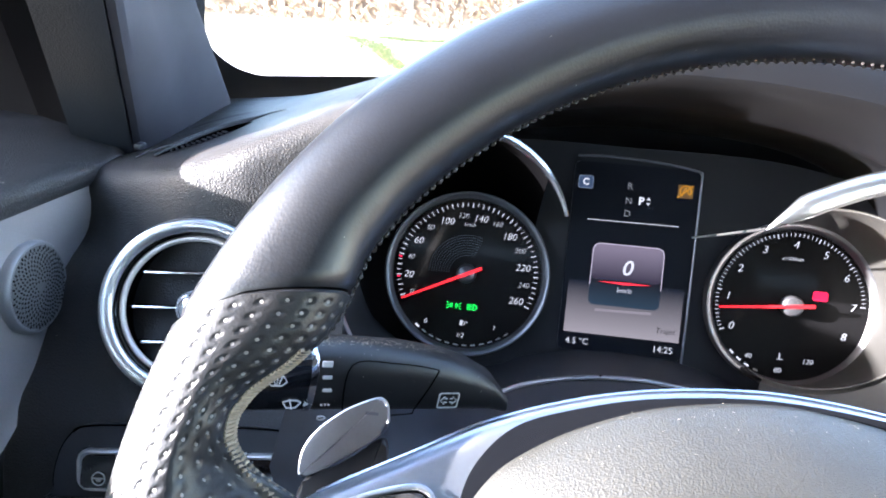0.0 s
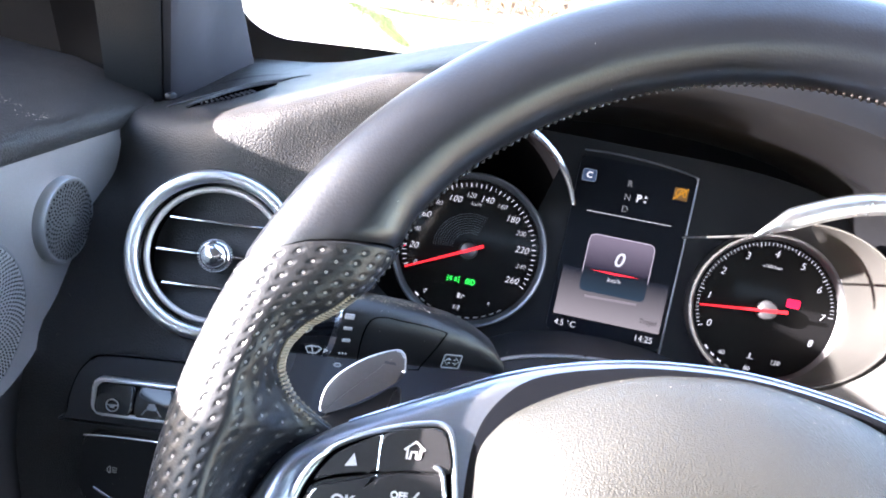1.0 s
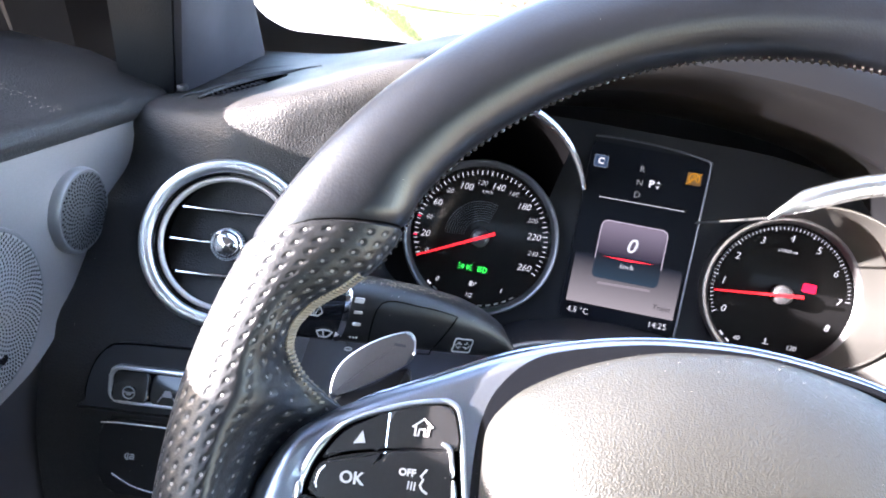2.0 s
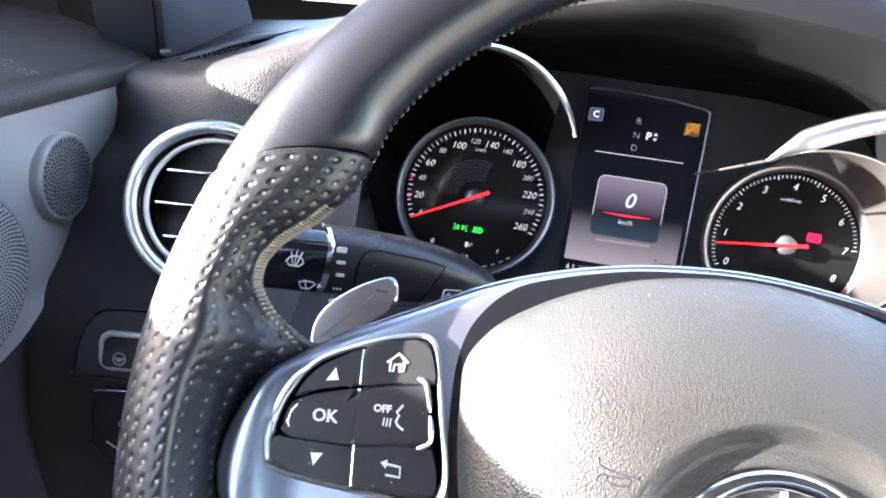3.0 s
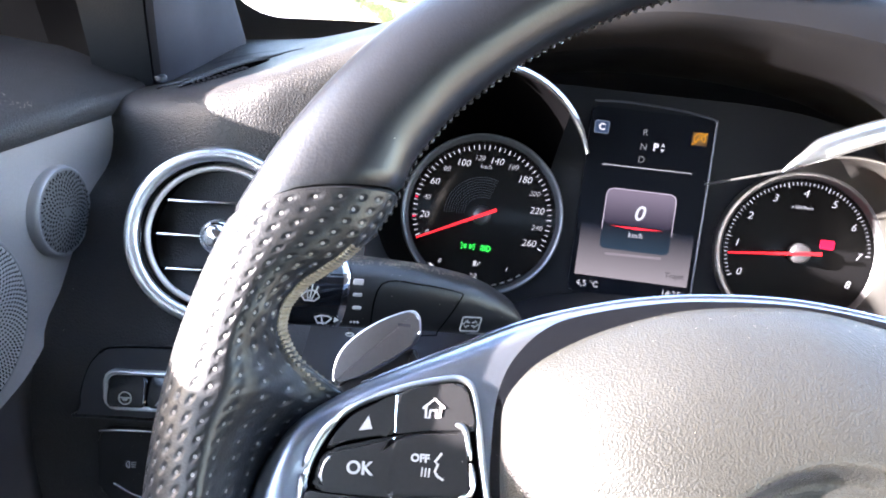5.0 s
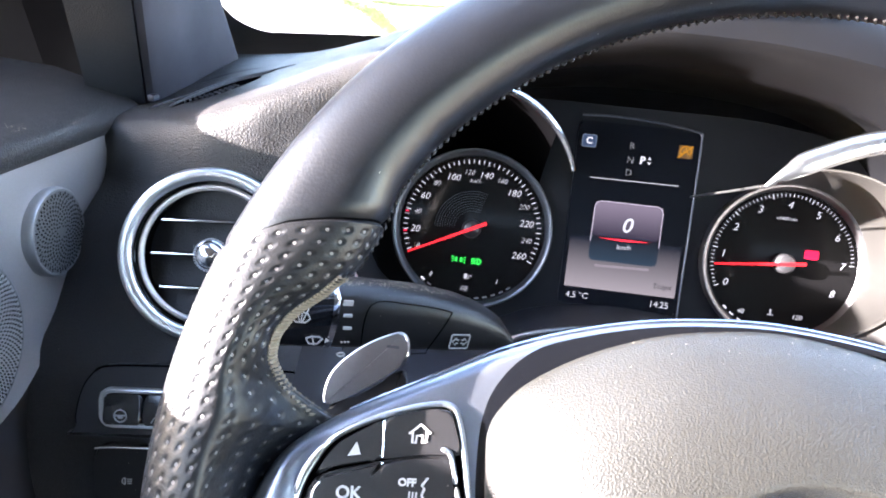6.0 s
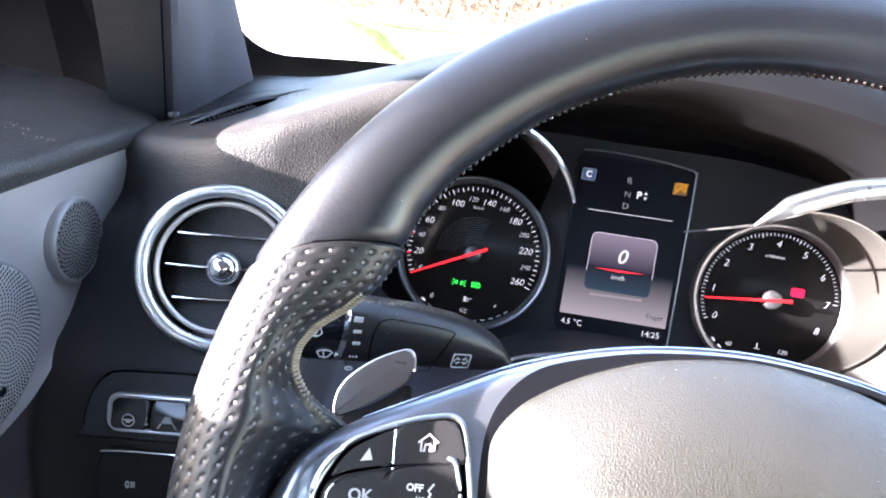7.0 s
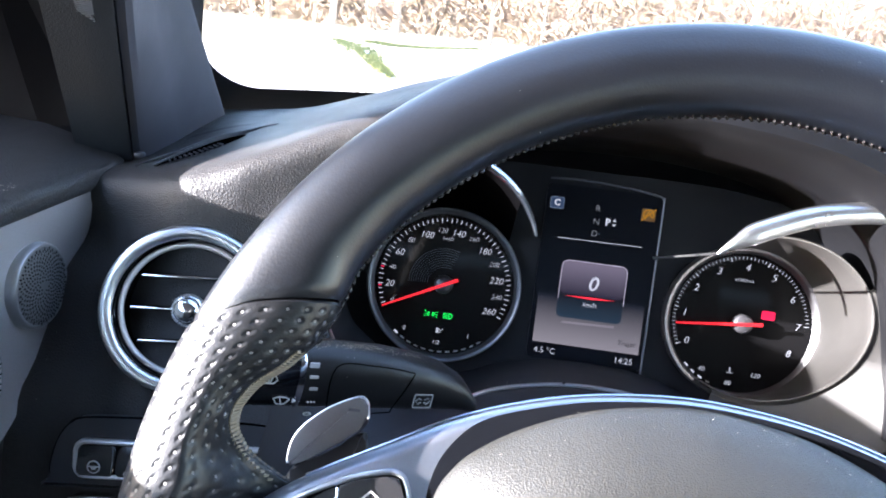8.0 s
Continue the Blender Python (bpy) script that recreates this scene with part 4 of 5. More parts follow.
# centre display
display = part("display", slab(rounded(0.0775, 0.119, 0.003, 0.0017, 0.0193), -0.012, -0.0046, 0.0008, 2), SCREEN, cluster, "dark glossy screen")
ZD = -0.0044
part("display_field", slab(rounded(0.0715, 0.0335, 0.0003, 0.0018, -0.0125), ZD - 0.0002, ZD), gradient("screen glow", (0.50, 0.46, 0.49), (0.012, 0.016, 0.030), -0.0300, 0.0030, 0.043), display, "grey shaded screen field", smooth=False)
part("display_tile", slab(rounded(0.0440, 0.0390, 0.0035, 0.0012, 0.0090), ZD, ZD + 0.0002), gradient("tile glow", (0.030, 0.060, 0.095), (0.006, 0.007, 0.013), -0.011, 0.006, 0.05), display, "dark blue speed tile", smooth=False)
part("tile_head", slab(rounded(0.0432, 0.0225, 0.0030, 0.0012, 0.0170), ZD + 0.0002, ZD + 0.0004), gradient("tile head glow", (0.045, 0.035, 0.065), (0.34, 0.29, 0.38), 0.006, 0.029, 0.044), display, "violet upper half of the speed tile", smooth=False)
part("tile_line", slab([(-0.0158, 0.0044), (0.0012, 0.0036), (0.0176, 0.0048), (0.0012, 0.0050)], ZD + 0.0004, ZD + 0.0006), glow("red line", (0.9, 0.03, 0.05), 0.12), display, "thin red line", smooth=False)
bm = stroke([(-0.0160, -0.0138), (0.0190, -0.0128)], 0.0016, ZD, ZD + 0.0002)
part("tile_shadow", bm, glow("grey line", (0.2, 0.18, 0.2), 0.08), display, "grey shadow line on the screen", smooth=False)
word("numeral", "0", 0.0135, 0.0012, 0.0138, ZD + 0.0005, LIT, display, shear=0.2, bold=0.00012)
word("lettering", "km/h", 0.0046, 0.0008, -0.0002, ZD + 0.0005, LIT, display, shear=0.15)
word("lettering", "Trajet", 0.0050, 0.0285, -0.0228, ZD + 0.0005, SCREEN, display, shear=0.15)
word("lettering", "4.5 °C", 0.0056, -0.0250, -0.0348, ZD + 0.0002, LIT, display)
word("lettering", "14:25", 0.0058, 0.0282, -0.0347, ZD + 0.0002, LIT, display)
word("lettering", "R", 0.0060, -0.0020, 0.0654, ZD, DIMLEG, display)
word("lettering", "N", 0.0060, -0.0020, 0.0563, ZD, DIMLEG, display)
word("lettering", "D", 0.0060, -0.0022, 0.0482, ZD, DIMLEG, display)
word("lettering", "P", 0.0066, 0.0056, 0.0568, ZD, LIT, display, bold=0.0002)
bm = slab([(0.0086, 0.0578), (0.0112, 0.0578), (0.0099, 0.0598)], ZD, ZD + 0.0002)
slab([(0.0086, 0.0562), (0.0112, 0.0562), (0.0099, 0.0542)], ZD, ZD + 0.0002, bm=bm)
part("arrow_sign", bm, LITDIM, display, smooth=False)
part("line", stroke([(-0.0262, 0.0428), (0.0300, 0.0432)], 0.0005, ZD, ZD + 0.0002), LITDIM, display, smooth=False)
part("mode_icon", slab(rounded(0.0088, 0.0076, 0.001, -0.0296, 0.0660), ZD, ZD + 0.0002), BLUEI, display, "blue icon lettered C", smooth=False)
word("lettering", "C", 0.0058, -0.0296, 0.0660, ZD + 0.0003, LIT, display, bold=0.0002)
part("stop_start_field", slab(rounded(0.0094, 0.0082, 0.0006, 0.0318, 0.0652), ZD - 0.0002, ZD - 0.0001), glow("amber field", (0.6, 0.34, 0.14), 0.007), display, "dim amber field", smooth=False)
bm = stroke([polar(0.0034, a, 0.0318, 0.0654) for a in range(-40, 250, 20)], 0.0007, ZD, ZD + 0.0002)
stroke([(0.0272, 0.0612), (0.0362, 0.0692)], 0.0007, ZD, ZD + 0.0002, bm)
stroke([(0.0298, 0.0636), (0.0318, 0.0678), (0.0338, 0.0636)], 0.0007, ZD, ZD + 0.0002, bm)
part("stop_start_icon", bm, AMBER, display, "amber crossed-out engine stop sign", smooth=False)
part("display_frame", sweep(curve([(0.0404, -0.042, -0.0040), (0.0407, 0.020, -0.0040), (0.0408, 0.0730, -0.0040), (0.0400, 0.0765, -0.0040), (0.0370, 0.0785, -0.0040), (0.0150, 0.0815, -0.0040), (-0.0150, 0.0830, -0.0040), (-0.0360, 0.0820, -0.0040)], 6, False), 0.0007, 0.0007, 8), DIMTRIM, cluster, "thin grey display edge")
part("tile_edge", stroke([(-0.0208, 0.0020), (-0.0207, 0.0245), (-0.0196, 0.0272), (-0.0170, 0.0284), (0.0194, 0.0284), (0.0220, 0.0272), (0.0231, 0.0245), (0.0232, 0.0020)], 0.0005, ZD + 0.0004, ZD + 0.0006), glow("pale tile edge", (0.62, 0.56, 0.66), 0.055), display, "pale outline of the speed tile", smooth=False)
part("icon_edge", stroke(rounded(0.0088, 0.0076, 0.001, -0.0296, 0.0660), 0.0004, ZD + 0.0002, ZD + 0.0003, closed=True), glow("icon edge", (0.30, 0.38, 0.52), 0.034), display, smooth=False)

# tubes and chrome brows of the dials
# the speedometer's tube is painted black for shade; the rev counter's stays grey
rings = []
for k in range(9):
    f = k / 8
    rings.append([(-0.0985 + (0.0520 + 0.0010 * f) * math.cos(a), 0.0008 + 0.0245 * f + (0.0520 + 0.0010 * f) * math.sin(a), 0.100 * f - 0.004) for a in np.linspace(radians(40), radians(165), 41)])
part("dial_tube", loft(rings, closed=False), BLACK, cluster, "tube above the speedometer, blackened for its shade")
path = [(-0.0985 + 0.0530 * math.cos(a), 0.0253 + 0.0530 * math.sin(a), 0.0985) for a in np.linspace(radians(16), radians(112), 32)]
part("chrome_brow", sweep(path, 0.0021, 0.0021, 8, lambda f: 0.35 + 0.65 * math.sin(math.pi * min(max(f, 0.02), 0.98)) ** 0.5), CHROME, cluster, "thin chrome brow over the speedometer")
def bore(a, f, grow=0.0):
    """The rev counter's tube at an angle: f runs from the dial to the lip, which stands high away from the display."""
    h = (0.034 + 0.027 * math.cos(radians(a))) * f
    r = 0.0486 + 0.0012 * f + grow
    return Vector((RX + 0.008 * h + r * math.cos(radians(a)), RY + 0.20 * h + r * math.sin(radians(a)), h - 0.002))


turns = np.linspace(-122, 112, 91)
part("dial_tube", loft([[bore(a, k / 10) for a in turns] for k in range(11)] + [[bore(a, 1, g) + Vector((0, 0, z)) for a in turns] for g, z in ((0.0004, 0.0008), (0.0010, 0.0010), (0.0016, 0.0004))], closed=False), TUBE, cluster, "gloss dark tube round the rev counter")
wide = np.linspace(-112, 24, 51)
rings = [[bore(a, 1, 0.0016) + Vector((0, 0, -0.0002)) for a in wide]]
for g, z in ((0.004, -0.001), (0.012, 0.004), (0.020, 0.012), (0.028, 0.021), (0.036, 0.026)):
    rings.append([bore(a, 1, g) + Vector((0, 0, z * max(-0.6, min(1.0, (2 - a) / 30)))) for a in wide])
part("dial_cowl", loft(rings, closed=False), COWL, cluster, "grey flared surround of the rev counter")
path = curve([(0.0500, 0.0432, 0.088), (0.0590, 0.0508, 0.090), (0.0710, 0.0585, 0.090), (0.0990, 0.0700, 0.090), (0.1320, 0.0755, 0.090), (0.1560, 0.0725, 0.090), (0.1740, 0.0580, 0.090)], 6, False)
part("chrome_brow", sweep(path, 0.0058, 0.0034, 12, lambda f: min(1.0, 0.10 + 3.2 * f) * min(1.0, 0.3 + (1 - f) * 3)), ALU, cluster, "broad satin brow over the rev counter")
part("brow_strip", sweep(curve([(0.0368, 0.0372, 0.004), (0.0440, 0.0404, 0.046), (0.0515, 0.0440, 0.088)], 6, False), 0.0008, 0.0008, 8, lambda f: 0.6 + 0.5 * f), ALU, cluster, "slim strip that runs back from the brow")
under = [(-0.170, -0.015), (-0.1610, -0.0345), (-0.1525, -0.0440), (-0.130, -0.058), (-0.100, -0.0660), (-0.0765, -0.0626), (-0.0585, -0.0548), (-0.0387, -0.0494), (-0.0154, -0.0456), (0.015, -0.0450), (0.050, -0.050), (0.085, -0.061), (0.12, -0.066), (0.15, -0.052), (0.165, -0.03)]
line = curve([(x, y, 0.050) for x, y in under], 5, False)
part("lower_chrome_line", sweep(line, 0.0013, 0.0013, 8), ALU, cluster, "thin chrome line below the dials")
rings = [[(p.x, p.y + dy, h) for p in line] for h, dy in ((-0.008, 0.006), (0.02, 0.001), (0.048, -0.0008), (0.056, -0.003), (0.075, -0.010), (0.11, -0.030), (0.14, -0.070))]
part("lower_bezel", loft(rings, closed=False), LOWER, cluster, "dusty black bezel below the dials")


# hood over the dials
def arch(h, grow):
    """The hood's line at a height in front of the dials."""
    pts = [(-0.172, -0.050), (-0.172, 0.020), (-0.155, 0.065), (-0.112, 0.090), (-0.063, 0.0990), (-0.022, 0.1038), (0.020, 0.1045), (0.050, 0.1030), (0.080, 0.0995), (0.105, 0.0935), (0.130, 0.081), (0.157, 0.048), (0.170, -0.015), (0.170, -0.050)]
    out = []
    for x, y in pts:
        d = Vector((x, y)).normalized()
        side = max(0.0, min(1.0, (x + 0.15) / 0.09))
        d *= grow * (0.12 + 0.88 * side) if grow > 0 else grow * (0.3 + 0.7 * max(0.0, min(1.0, (x - 0.01) / 0.12)))
        cut_ = 1 - 0.24 * max(0.0, min(1.0, (-0.03 - x) / 0.06)) * max(0.0, min(1.0, (h - 0.04) / 0.03))
        out.append((x + d.x, y + d.y, h * cut_))
    return [Vector(p) for p in curve(out, 6, False)]


hood = part("hood", loft([arch(-0.02, 0.0), arch(0.04, -0.006), arch(0.070, -0.014), arch(0.077, -0.0165), arch(0.081, -0.0155), arch(0.100, -0.001), arch(0.105, 0.0035), arch(0.106, 0.0055), arch(0.1055, 0.0075), arch(0.104, 0.016), arch(0.100, 0.026), arch(0.092, 0.036), arch(0.07, 0.045), arch(0.03, 0.050), arch(-0.03, 0.050), arch(-0.10, 0.040)], closed=False), SHADEDHOOD, cluster, "grained hood over the dials, its shade put into a darker colour")
# ---- air vent ----
RINGSATIN = mat("pale satin ring", (0.55, 0.51, 0.48), 0.42, metal=0.75, vary=0.05)
YW, TL = radians(12), radians(22)
VN = Vector((math.sin(YW) * math.cos(TL), -math.cos(YW) * math.cos(TL), math.sin(TL)))
VM = basis(Vector((-0.135, 0.335, 1.042)), (math.cos(YW), math.sin(YW), 0), VN)
VM = VM @ pose(-0.0035, -0.0025, 0)
vent = thing("air_vent", VM, "round air vent with a chrome ring and three chrome-edged slats", "air vent")
part("housing", lathe([(0.0475, -0.030), (0.0475, -0.002), (0.0455, 0.0015), (0.0440, 0.0005)], 72), LOWER, vent, "black vent housing")
part("outer_ring", lathe([(0.0430 + 0.0037 * math.cos(a), 0.0028 * math.sin(a) + 0.001) for a in np.linspace(0, 2 * math.pi, 15)], 96), ALU, vent, "satin aluminium outer ring")
part("inner_bowl", lathe([(0.0412, 0.000), (0.0400, -0.004), (0.0378, -0.0055)], 72), PIANO, vent, "black groove between the rings")
part("inner_ring", lathe([(0.0362 + 0.0017 * math.cos(a), -0.0033 + 0.0017 * math.sin(a)) for a in np.linspace(0, 2 * math.pi, 11)], 96), RINGSATIN, vent, "slim chrome inner ring")
part("bowl", lathe([(0.0362, -0.004), (0.0355, -0.03), (0.0001, -0.032)], 64), BLACK, vent, "dark vent duct")
for y in (0.0180, 0.0, -0.0180):
    w = math.sqrt(0.0352 ** 2 - y ** 2)
    part("slat", box(0, y, -0.016, 2 * w - 0.001, 0.0016, 0.020, 0.0004), BLACK, vent, "black slat")
    part("slat_edge", box(0, y, -0.0056, 2 * w - 0.006, 0.0014, 0.0016, 0.0005), CHROME, vent, "chrome slat edge")
for x in (0.006,):
    part("vane", box(x + 0.006, 0, -0.022, 0.001, 0.062, 0.012), BLACK, vent, "upright vane")
knob = part("knob", lathe([(0.0086, -0.010), (0.0086, 0.0005), (0.0080, 0.0018), (0.0074, 0.0022), (0.0070, 0.0036), (0.0058, 0.0052), (0.0036, 0.0062), (0.0001, 0.0066)], 48), CHROME, vent, "chrome centre knob")
bm = bmesh.new()
for i in range(36):
    x, y = polar(0.0087, 10 * i)
    box(x, y, -0.0012, 0.0006, 0.0006, 0.0040, bm=bm)
part("knurling", bm, BRUSHED, knob, "knurled knob edge", "stuff")

# ---- switches left of the column ----
SWM = basis((-0.1370, 0.2965, 0.9690), (0.985, 0.03, 0.07), (0.06, -0.95, 0.30))
panel = thing("switch_panel", SWM, "row of gloss black assistance switches in a chrome frame", "switch panel")
carrier_line = curve([(x / 1000, y / 1000, 0) for x, y in [(-54, -17.5), (-58.0, -13), (-58.6, -5), (-55.5, 7), (-50.5, 15), (-43, 19.6), (-16, 20.9), (20, 21.2), (48, 20.9), (64, 18.8), (71.5, 12), (74.5, 0), (74, -13), (70, -17.5)]], 6)
part("carrier", slab(carrier_line, -0.02, 0.0012, 0.0012, 2), LOWER, panel, "dark recessed switch carrier")
part("carrier_joint", sweep([p + Vector((0, 0, 0.0002)) for p in carrier_line[8:72]], 0.0009, 0.0009, 8), BLACK, panel, "dark joint round the carrier")
part("chrome_frame", slab(rounded(0.1095, 0.0210, 0.0062, 0.0090, -0.0008, 9), -0.01, 0.0034, 0.0010, 3), ALU, panel, "chrome frame")
part("frame_bead", sweep([Vector((x, y, 0.0034)) for x, y in rounded(0.1070, 0.0186, 0.0055, 0.0090, -0.0008, 9)] + [Vector((0.0625, 0.0030, 0.0034))], 0.0011, 0.0011, 8), ALU, panel, "rounded chrome edge")
part("frame_back", slab(rounded(0.1040, 0.0158, 0.0045, 0.0090, -0.0008, 8), -0.01, 0.0038), BLACK, panel)
for i in range(5):
    x = -0.0322 + i * 0.0206
    rows = []
    for v in np.linspace(-1, 1, 13):
        y, half = -0.0008 + 0.0075 * v, 0.00995 - 0.0016 * abs(v) ** 8
        top = 0.0064 - 0.00173 * v - 0.00065 * v * v
        rows.append([(x - half, y, 0.0), (x - half, y, top - 0.0006), (x - half + 0.0005, y, top - 0.0001), (x - half + 0.0011, y, top), (x - half + 0.0016, y, top), (x + half - 0.0016, y, top), (x + half - 0.0011, y, top), (x + half - 0.0005, y, top - 0.0001), (x + half, y, top - 0.0006), (x + half, y, 0.0)])
    part("switch", loft(rows, closed=False), PIANO, panel, "gloss black push switch")


def wheel_sign(x, y, z):
    bm = stroke([polar(0.0032, a, x, y) for a in range(0, 360, 20)], 0.0006, z, z + 0.0002, closed=True)
    slab(mm([((x - 0.0018) * 1000, y * 1000 + 0.5), ((x + 0.0018) * 1000, y * 1000 + 0.5), ((x + 0.001) * 1000, y * 1000 - 1.4), ((x - 0.001) * 1000, y * 1000 - 1.4)]), z, z + 0.0002, bm=bm)
    stroke([(x - 0.003, y + 0.0002), (x + 0.003, y + 0.0002)], 0.0007, z, z + 0.0002, bm)
    return bm


part("wheel_sign", wheel_sign(-0.0325, -0.0036, 0.0073), GREYINK, panel, smooth=False)
x, y = -0.0118, -0.0034
bm = slab(rounded(0.0052, 0.0020, 0.0006, x, y + 0.0006), 0.0073, 0.0075)
slab(rounded(0.0036, 0.0020, 0.0006, x, y + 0.0020), 0.0073, 0.0075, bm=bm)
stroke([(x - 0.0030, y - 0.0004), (x - 0.0050, y - 0.0034)], 0.0006, 0.0073, 0.0075, bm)
stroke([(x + 0.0030, y - 0.0004), (x + 0.0050, y - 0.0034)], 0.0006, 0.0073, 0.0075, bm)
part("lane_sign", bm, GREYINK, panel, smooth=False)

LM = basis((-0.148, 0.288, 0.9250), (0.985, 0.05, 0.06), (0.06, -0.97, 0.24))
light = thing("light_switch", LM, "dark headlight switch panel with thin chrome edges", "light switch")
part("plate", slab(rounded(0.120, 0.044, 0.010, 0.022, 0.0), -0.02, 0.002, 0.0015, 2), BUTTON, light, "dark switch plate")
part("chrome_edge", sweep(curve([(-0.037, 0.0185, 0.002), (-0.02, 0.0200, 0.003), (0.03, 0.0200, 0.003), (0.08, 0.0195, 0.003)], 5, False), 0.0007, 0.0007, 8), CHROME, light, "chrome upper edge")
part("chrome_edge", sweep(curve([(-0.030, -0.0105, 0.002), (-0.016, -0.0165, 0.003), (0.01, -0.020, 0.003)], 5, False), 0.0006, 0.0006, 8), CHROME, light, "chrome lower edge")
bm = stroke([(-0.0215 + 0.0016 * math.cos(a), 0.0006 + 0.0018 * math.sin(a)) for a in np.linspace(1.57, 4.71, 8)], 0.0005, 0.0020, 0.0023)
stroke([(-0.0215, -0.0012), (-0.0215, 0.0024)], 0.0005, 0.0020, 0.0023, bm)
for k in (-1, 0, 1):
    stroke([(-0.0205, 0.0006 + k * 0.0012), (-0.0180, 0.0006 + k * 0.0012)], 0.0004, 0.0020, 0.0023, bm)
part("fog_sign", bm, GREYINK, light, smooth=False)

# ---- column stalk ----
sd, sn, sb = Vector((-0.841, -0.511, 0.179)), Vector((0.519, -0.855, 0.0)), Vector((0.153, 0.093, 0.984))
KM = Matrix((sd, sb, sn)).transposed().to_4x4()
KM.translation = Vector((0.0004, 0.2761, 1.0405))
stalk = thing("column_stalk", KM, "black wiper and indicator stalk with white signs and a dusty top", "stalk")


def stalk_ring(s, cy, hy, hz):
    n = 28
    return [(s, cy + hy * abs(math.cos(a)) ** 0.75 * (1 if math.cos(a) > 0 else -1), -hz + hz * abs(math.sin(a)) ** 0.75 * (1 if math.sin(a) > 0 else -1)) for a in (2 * math.pi * i / n for i in range(n))]


part("stalk_body", loft([stalk_ring(-0.030, -0.004, 0.004, 0.006), stalk_ring(-0.022, 0.0005, 0.0080, 0.010), stalk_ring(-0.012, 0.0025, 0.0105, 0.0115), stalk_ring(0.0, 0.0040, 0.0125, 0.012), stalk_ring(0.020, 0.0058, 0.0138, 0.012), stalk_ring(0.045, 0.0068, 0.0142, 0.012), stalk_ring(0.0575, 0.0065, 0.0138, 0.012), stalk_ring(0.0580, 0.0065, 0.0120, 0.010)], caps=True), BUTTON, stalk, "black stalk body")
part("stalk_ring", loft([stalk_ring(0.0580, 0.0065, 0.0140, 0.0122), stalk_ring(0.0585, 0.0065, 0.0146, 0.0126), stalk_ring(0.0600, 0.0065, 0.0144, 0.0124), stalk_ring(0.0606, 0.0065, 0.0136, 0.0118)], caps=True), CHROME, stalk, "polished ring")
part("turning_end", loft([stalk_ring(0.0606, 0.0065, 0.0136, 0.0118), stalk_ring(0.075, 0.0065, 0.0134, 0.0116), stalk_ring(0.090, 0.0064, 0.0126, 0.011), stalk_ring(0.097, 0.0062, 0.0105, 0.009), stalk_ring(0.0985, 0.0062, 0.006, 0.006)], caps=True), PIANO, stalk, "turning wiper end")
inset = curve([(0.0455, 0.0160, 0), (0.0280, 0.0168, 0), (0.0105, 0.0145, 0), (0.0085, 0.0115, 0), (0.0150, -0.0035, 0), (0.0180, -0.0060, 0), (0.0430, -0.0062, 0), (0.0458, -0.0040, 0)], 5)
part("inset", sweep(inset + inset[:1], 0.00025, 0.0003, 6), BLACK, stalk, "fine joint of the stalk's cover")
for i, (y, w) in enumerate(((0.0165, 0.0040), (0.0110, 0.0036), (0.0055, 0.0034))):
    part("mark", slab(rounded(w, 0.0012 if i else 0.0022, 0.0002, 0.0555 - i * 0.0009, y), 0.0, 0.0006), INK, stalk, "white wiper mark", smooth=False)
for k in range(3):
    part("mark", slab(rounded(0.0008, 0.0007, 0.0002, 0.0520 + k * 0.0014, -0.0008), 0.0, 0.0006), INK, stalk, smooth=False)
part("mark", stroke([(0.0540 + 0.0016 * math.cos(a), -0.0064 + 0.0007 * math.sin(a)) for a in np.linspace(0, 6.28, 14)], 0.0004, 0.0, 0.0006), INK, stalk, smooth=False)
bm = stroke([(0.0698, 0.0008), (0.0676, 0.0016), (0.0646, 0.0014), (0.0630, 0.0006), (0.0648, -0.0016), (0.0682, -0.0016), (0.0698, 0.0008)], 0.0005, 0.0002, 0.0006)
stroke([(0.0660, -0.0022), (0.0674, 0.0016)], 0.0005, 0.0002, 0.0006, bm)
slab([(0.0618, 0.0010), (0.0618, -0.0012), (0.0600, -0.0001)][::-1], 0.0002, 0.0006, bm=bm)
part("wiper_sign", bm, INK, stalk, "white wiper sign", smooth=False)
bm = stroke([(0.0766, 0.0096), (0.0752, 0.0114), (0.0730, 0.0120), (0.0708, 0.0112), (0.0696, 0.0092), (0.0712, 0.0076), (0.0752, 0.0078), (0.0766, 0.0096)], 0.0005, 0.0002, 0.0006)
for dx, dy in ((-0.0022, 0.0022), (0.0, 0.0030), (0.0022, 0.0022)):
    stroke([(0.0731 + dx * 0.3, 0.0080), (0.0731 + dx, 0.0114 + dy)], 0.0004, 0.0002, 0.0006, bm)
part("washer_sign", bm, INK, stalk, "white screen washer sign", smooth=False)
bm = stroke([(p[0], p[1]) for p in rounded(0.0092, 0.0066, 0.0008, 0.0004, 0.0)], 0.0005, 0.0000, 0.0004, closed=True)
for k in (-1, 1):
    c0 = 0.0004 - k * 0.0006
    stroke([(c0, 0.0008), (c0 - k * 0.0012, 0.0008), (c0 - k * 0.0012, 0.0018), (c0 - k * 0.0032, 0.0), (c0 - k * 0.0012, -0.0018), (c0 - k * 0.0012, -0.0008), (c0, -0.0008)], 0.0004, 0.0000, 0.0004, bm)
part("indicator_sign", bm, INK, stalk, "white indicator sign with two arrows", smooth=False)
# dust and lint on the stalk's top
DUST = mat("dust", (0.36, 0.32, 0.27), 0.9, vary=0.2)
drn = random.Random(3)
bm = bmesh.new()
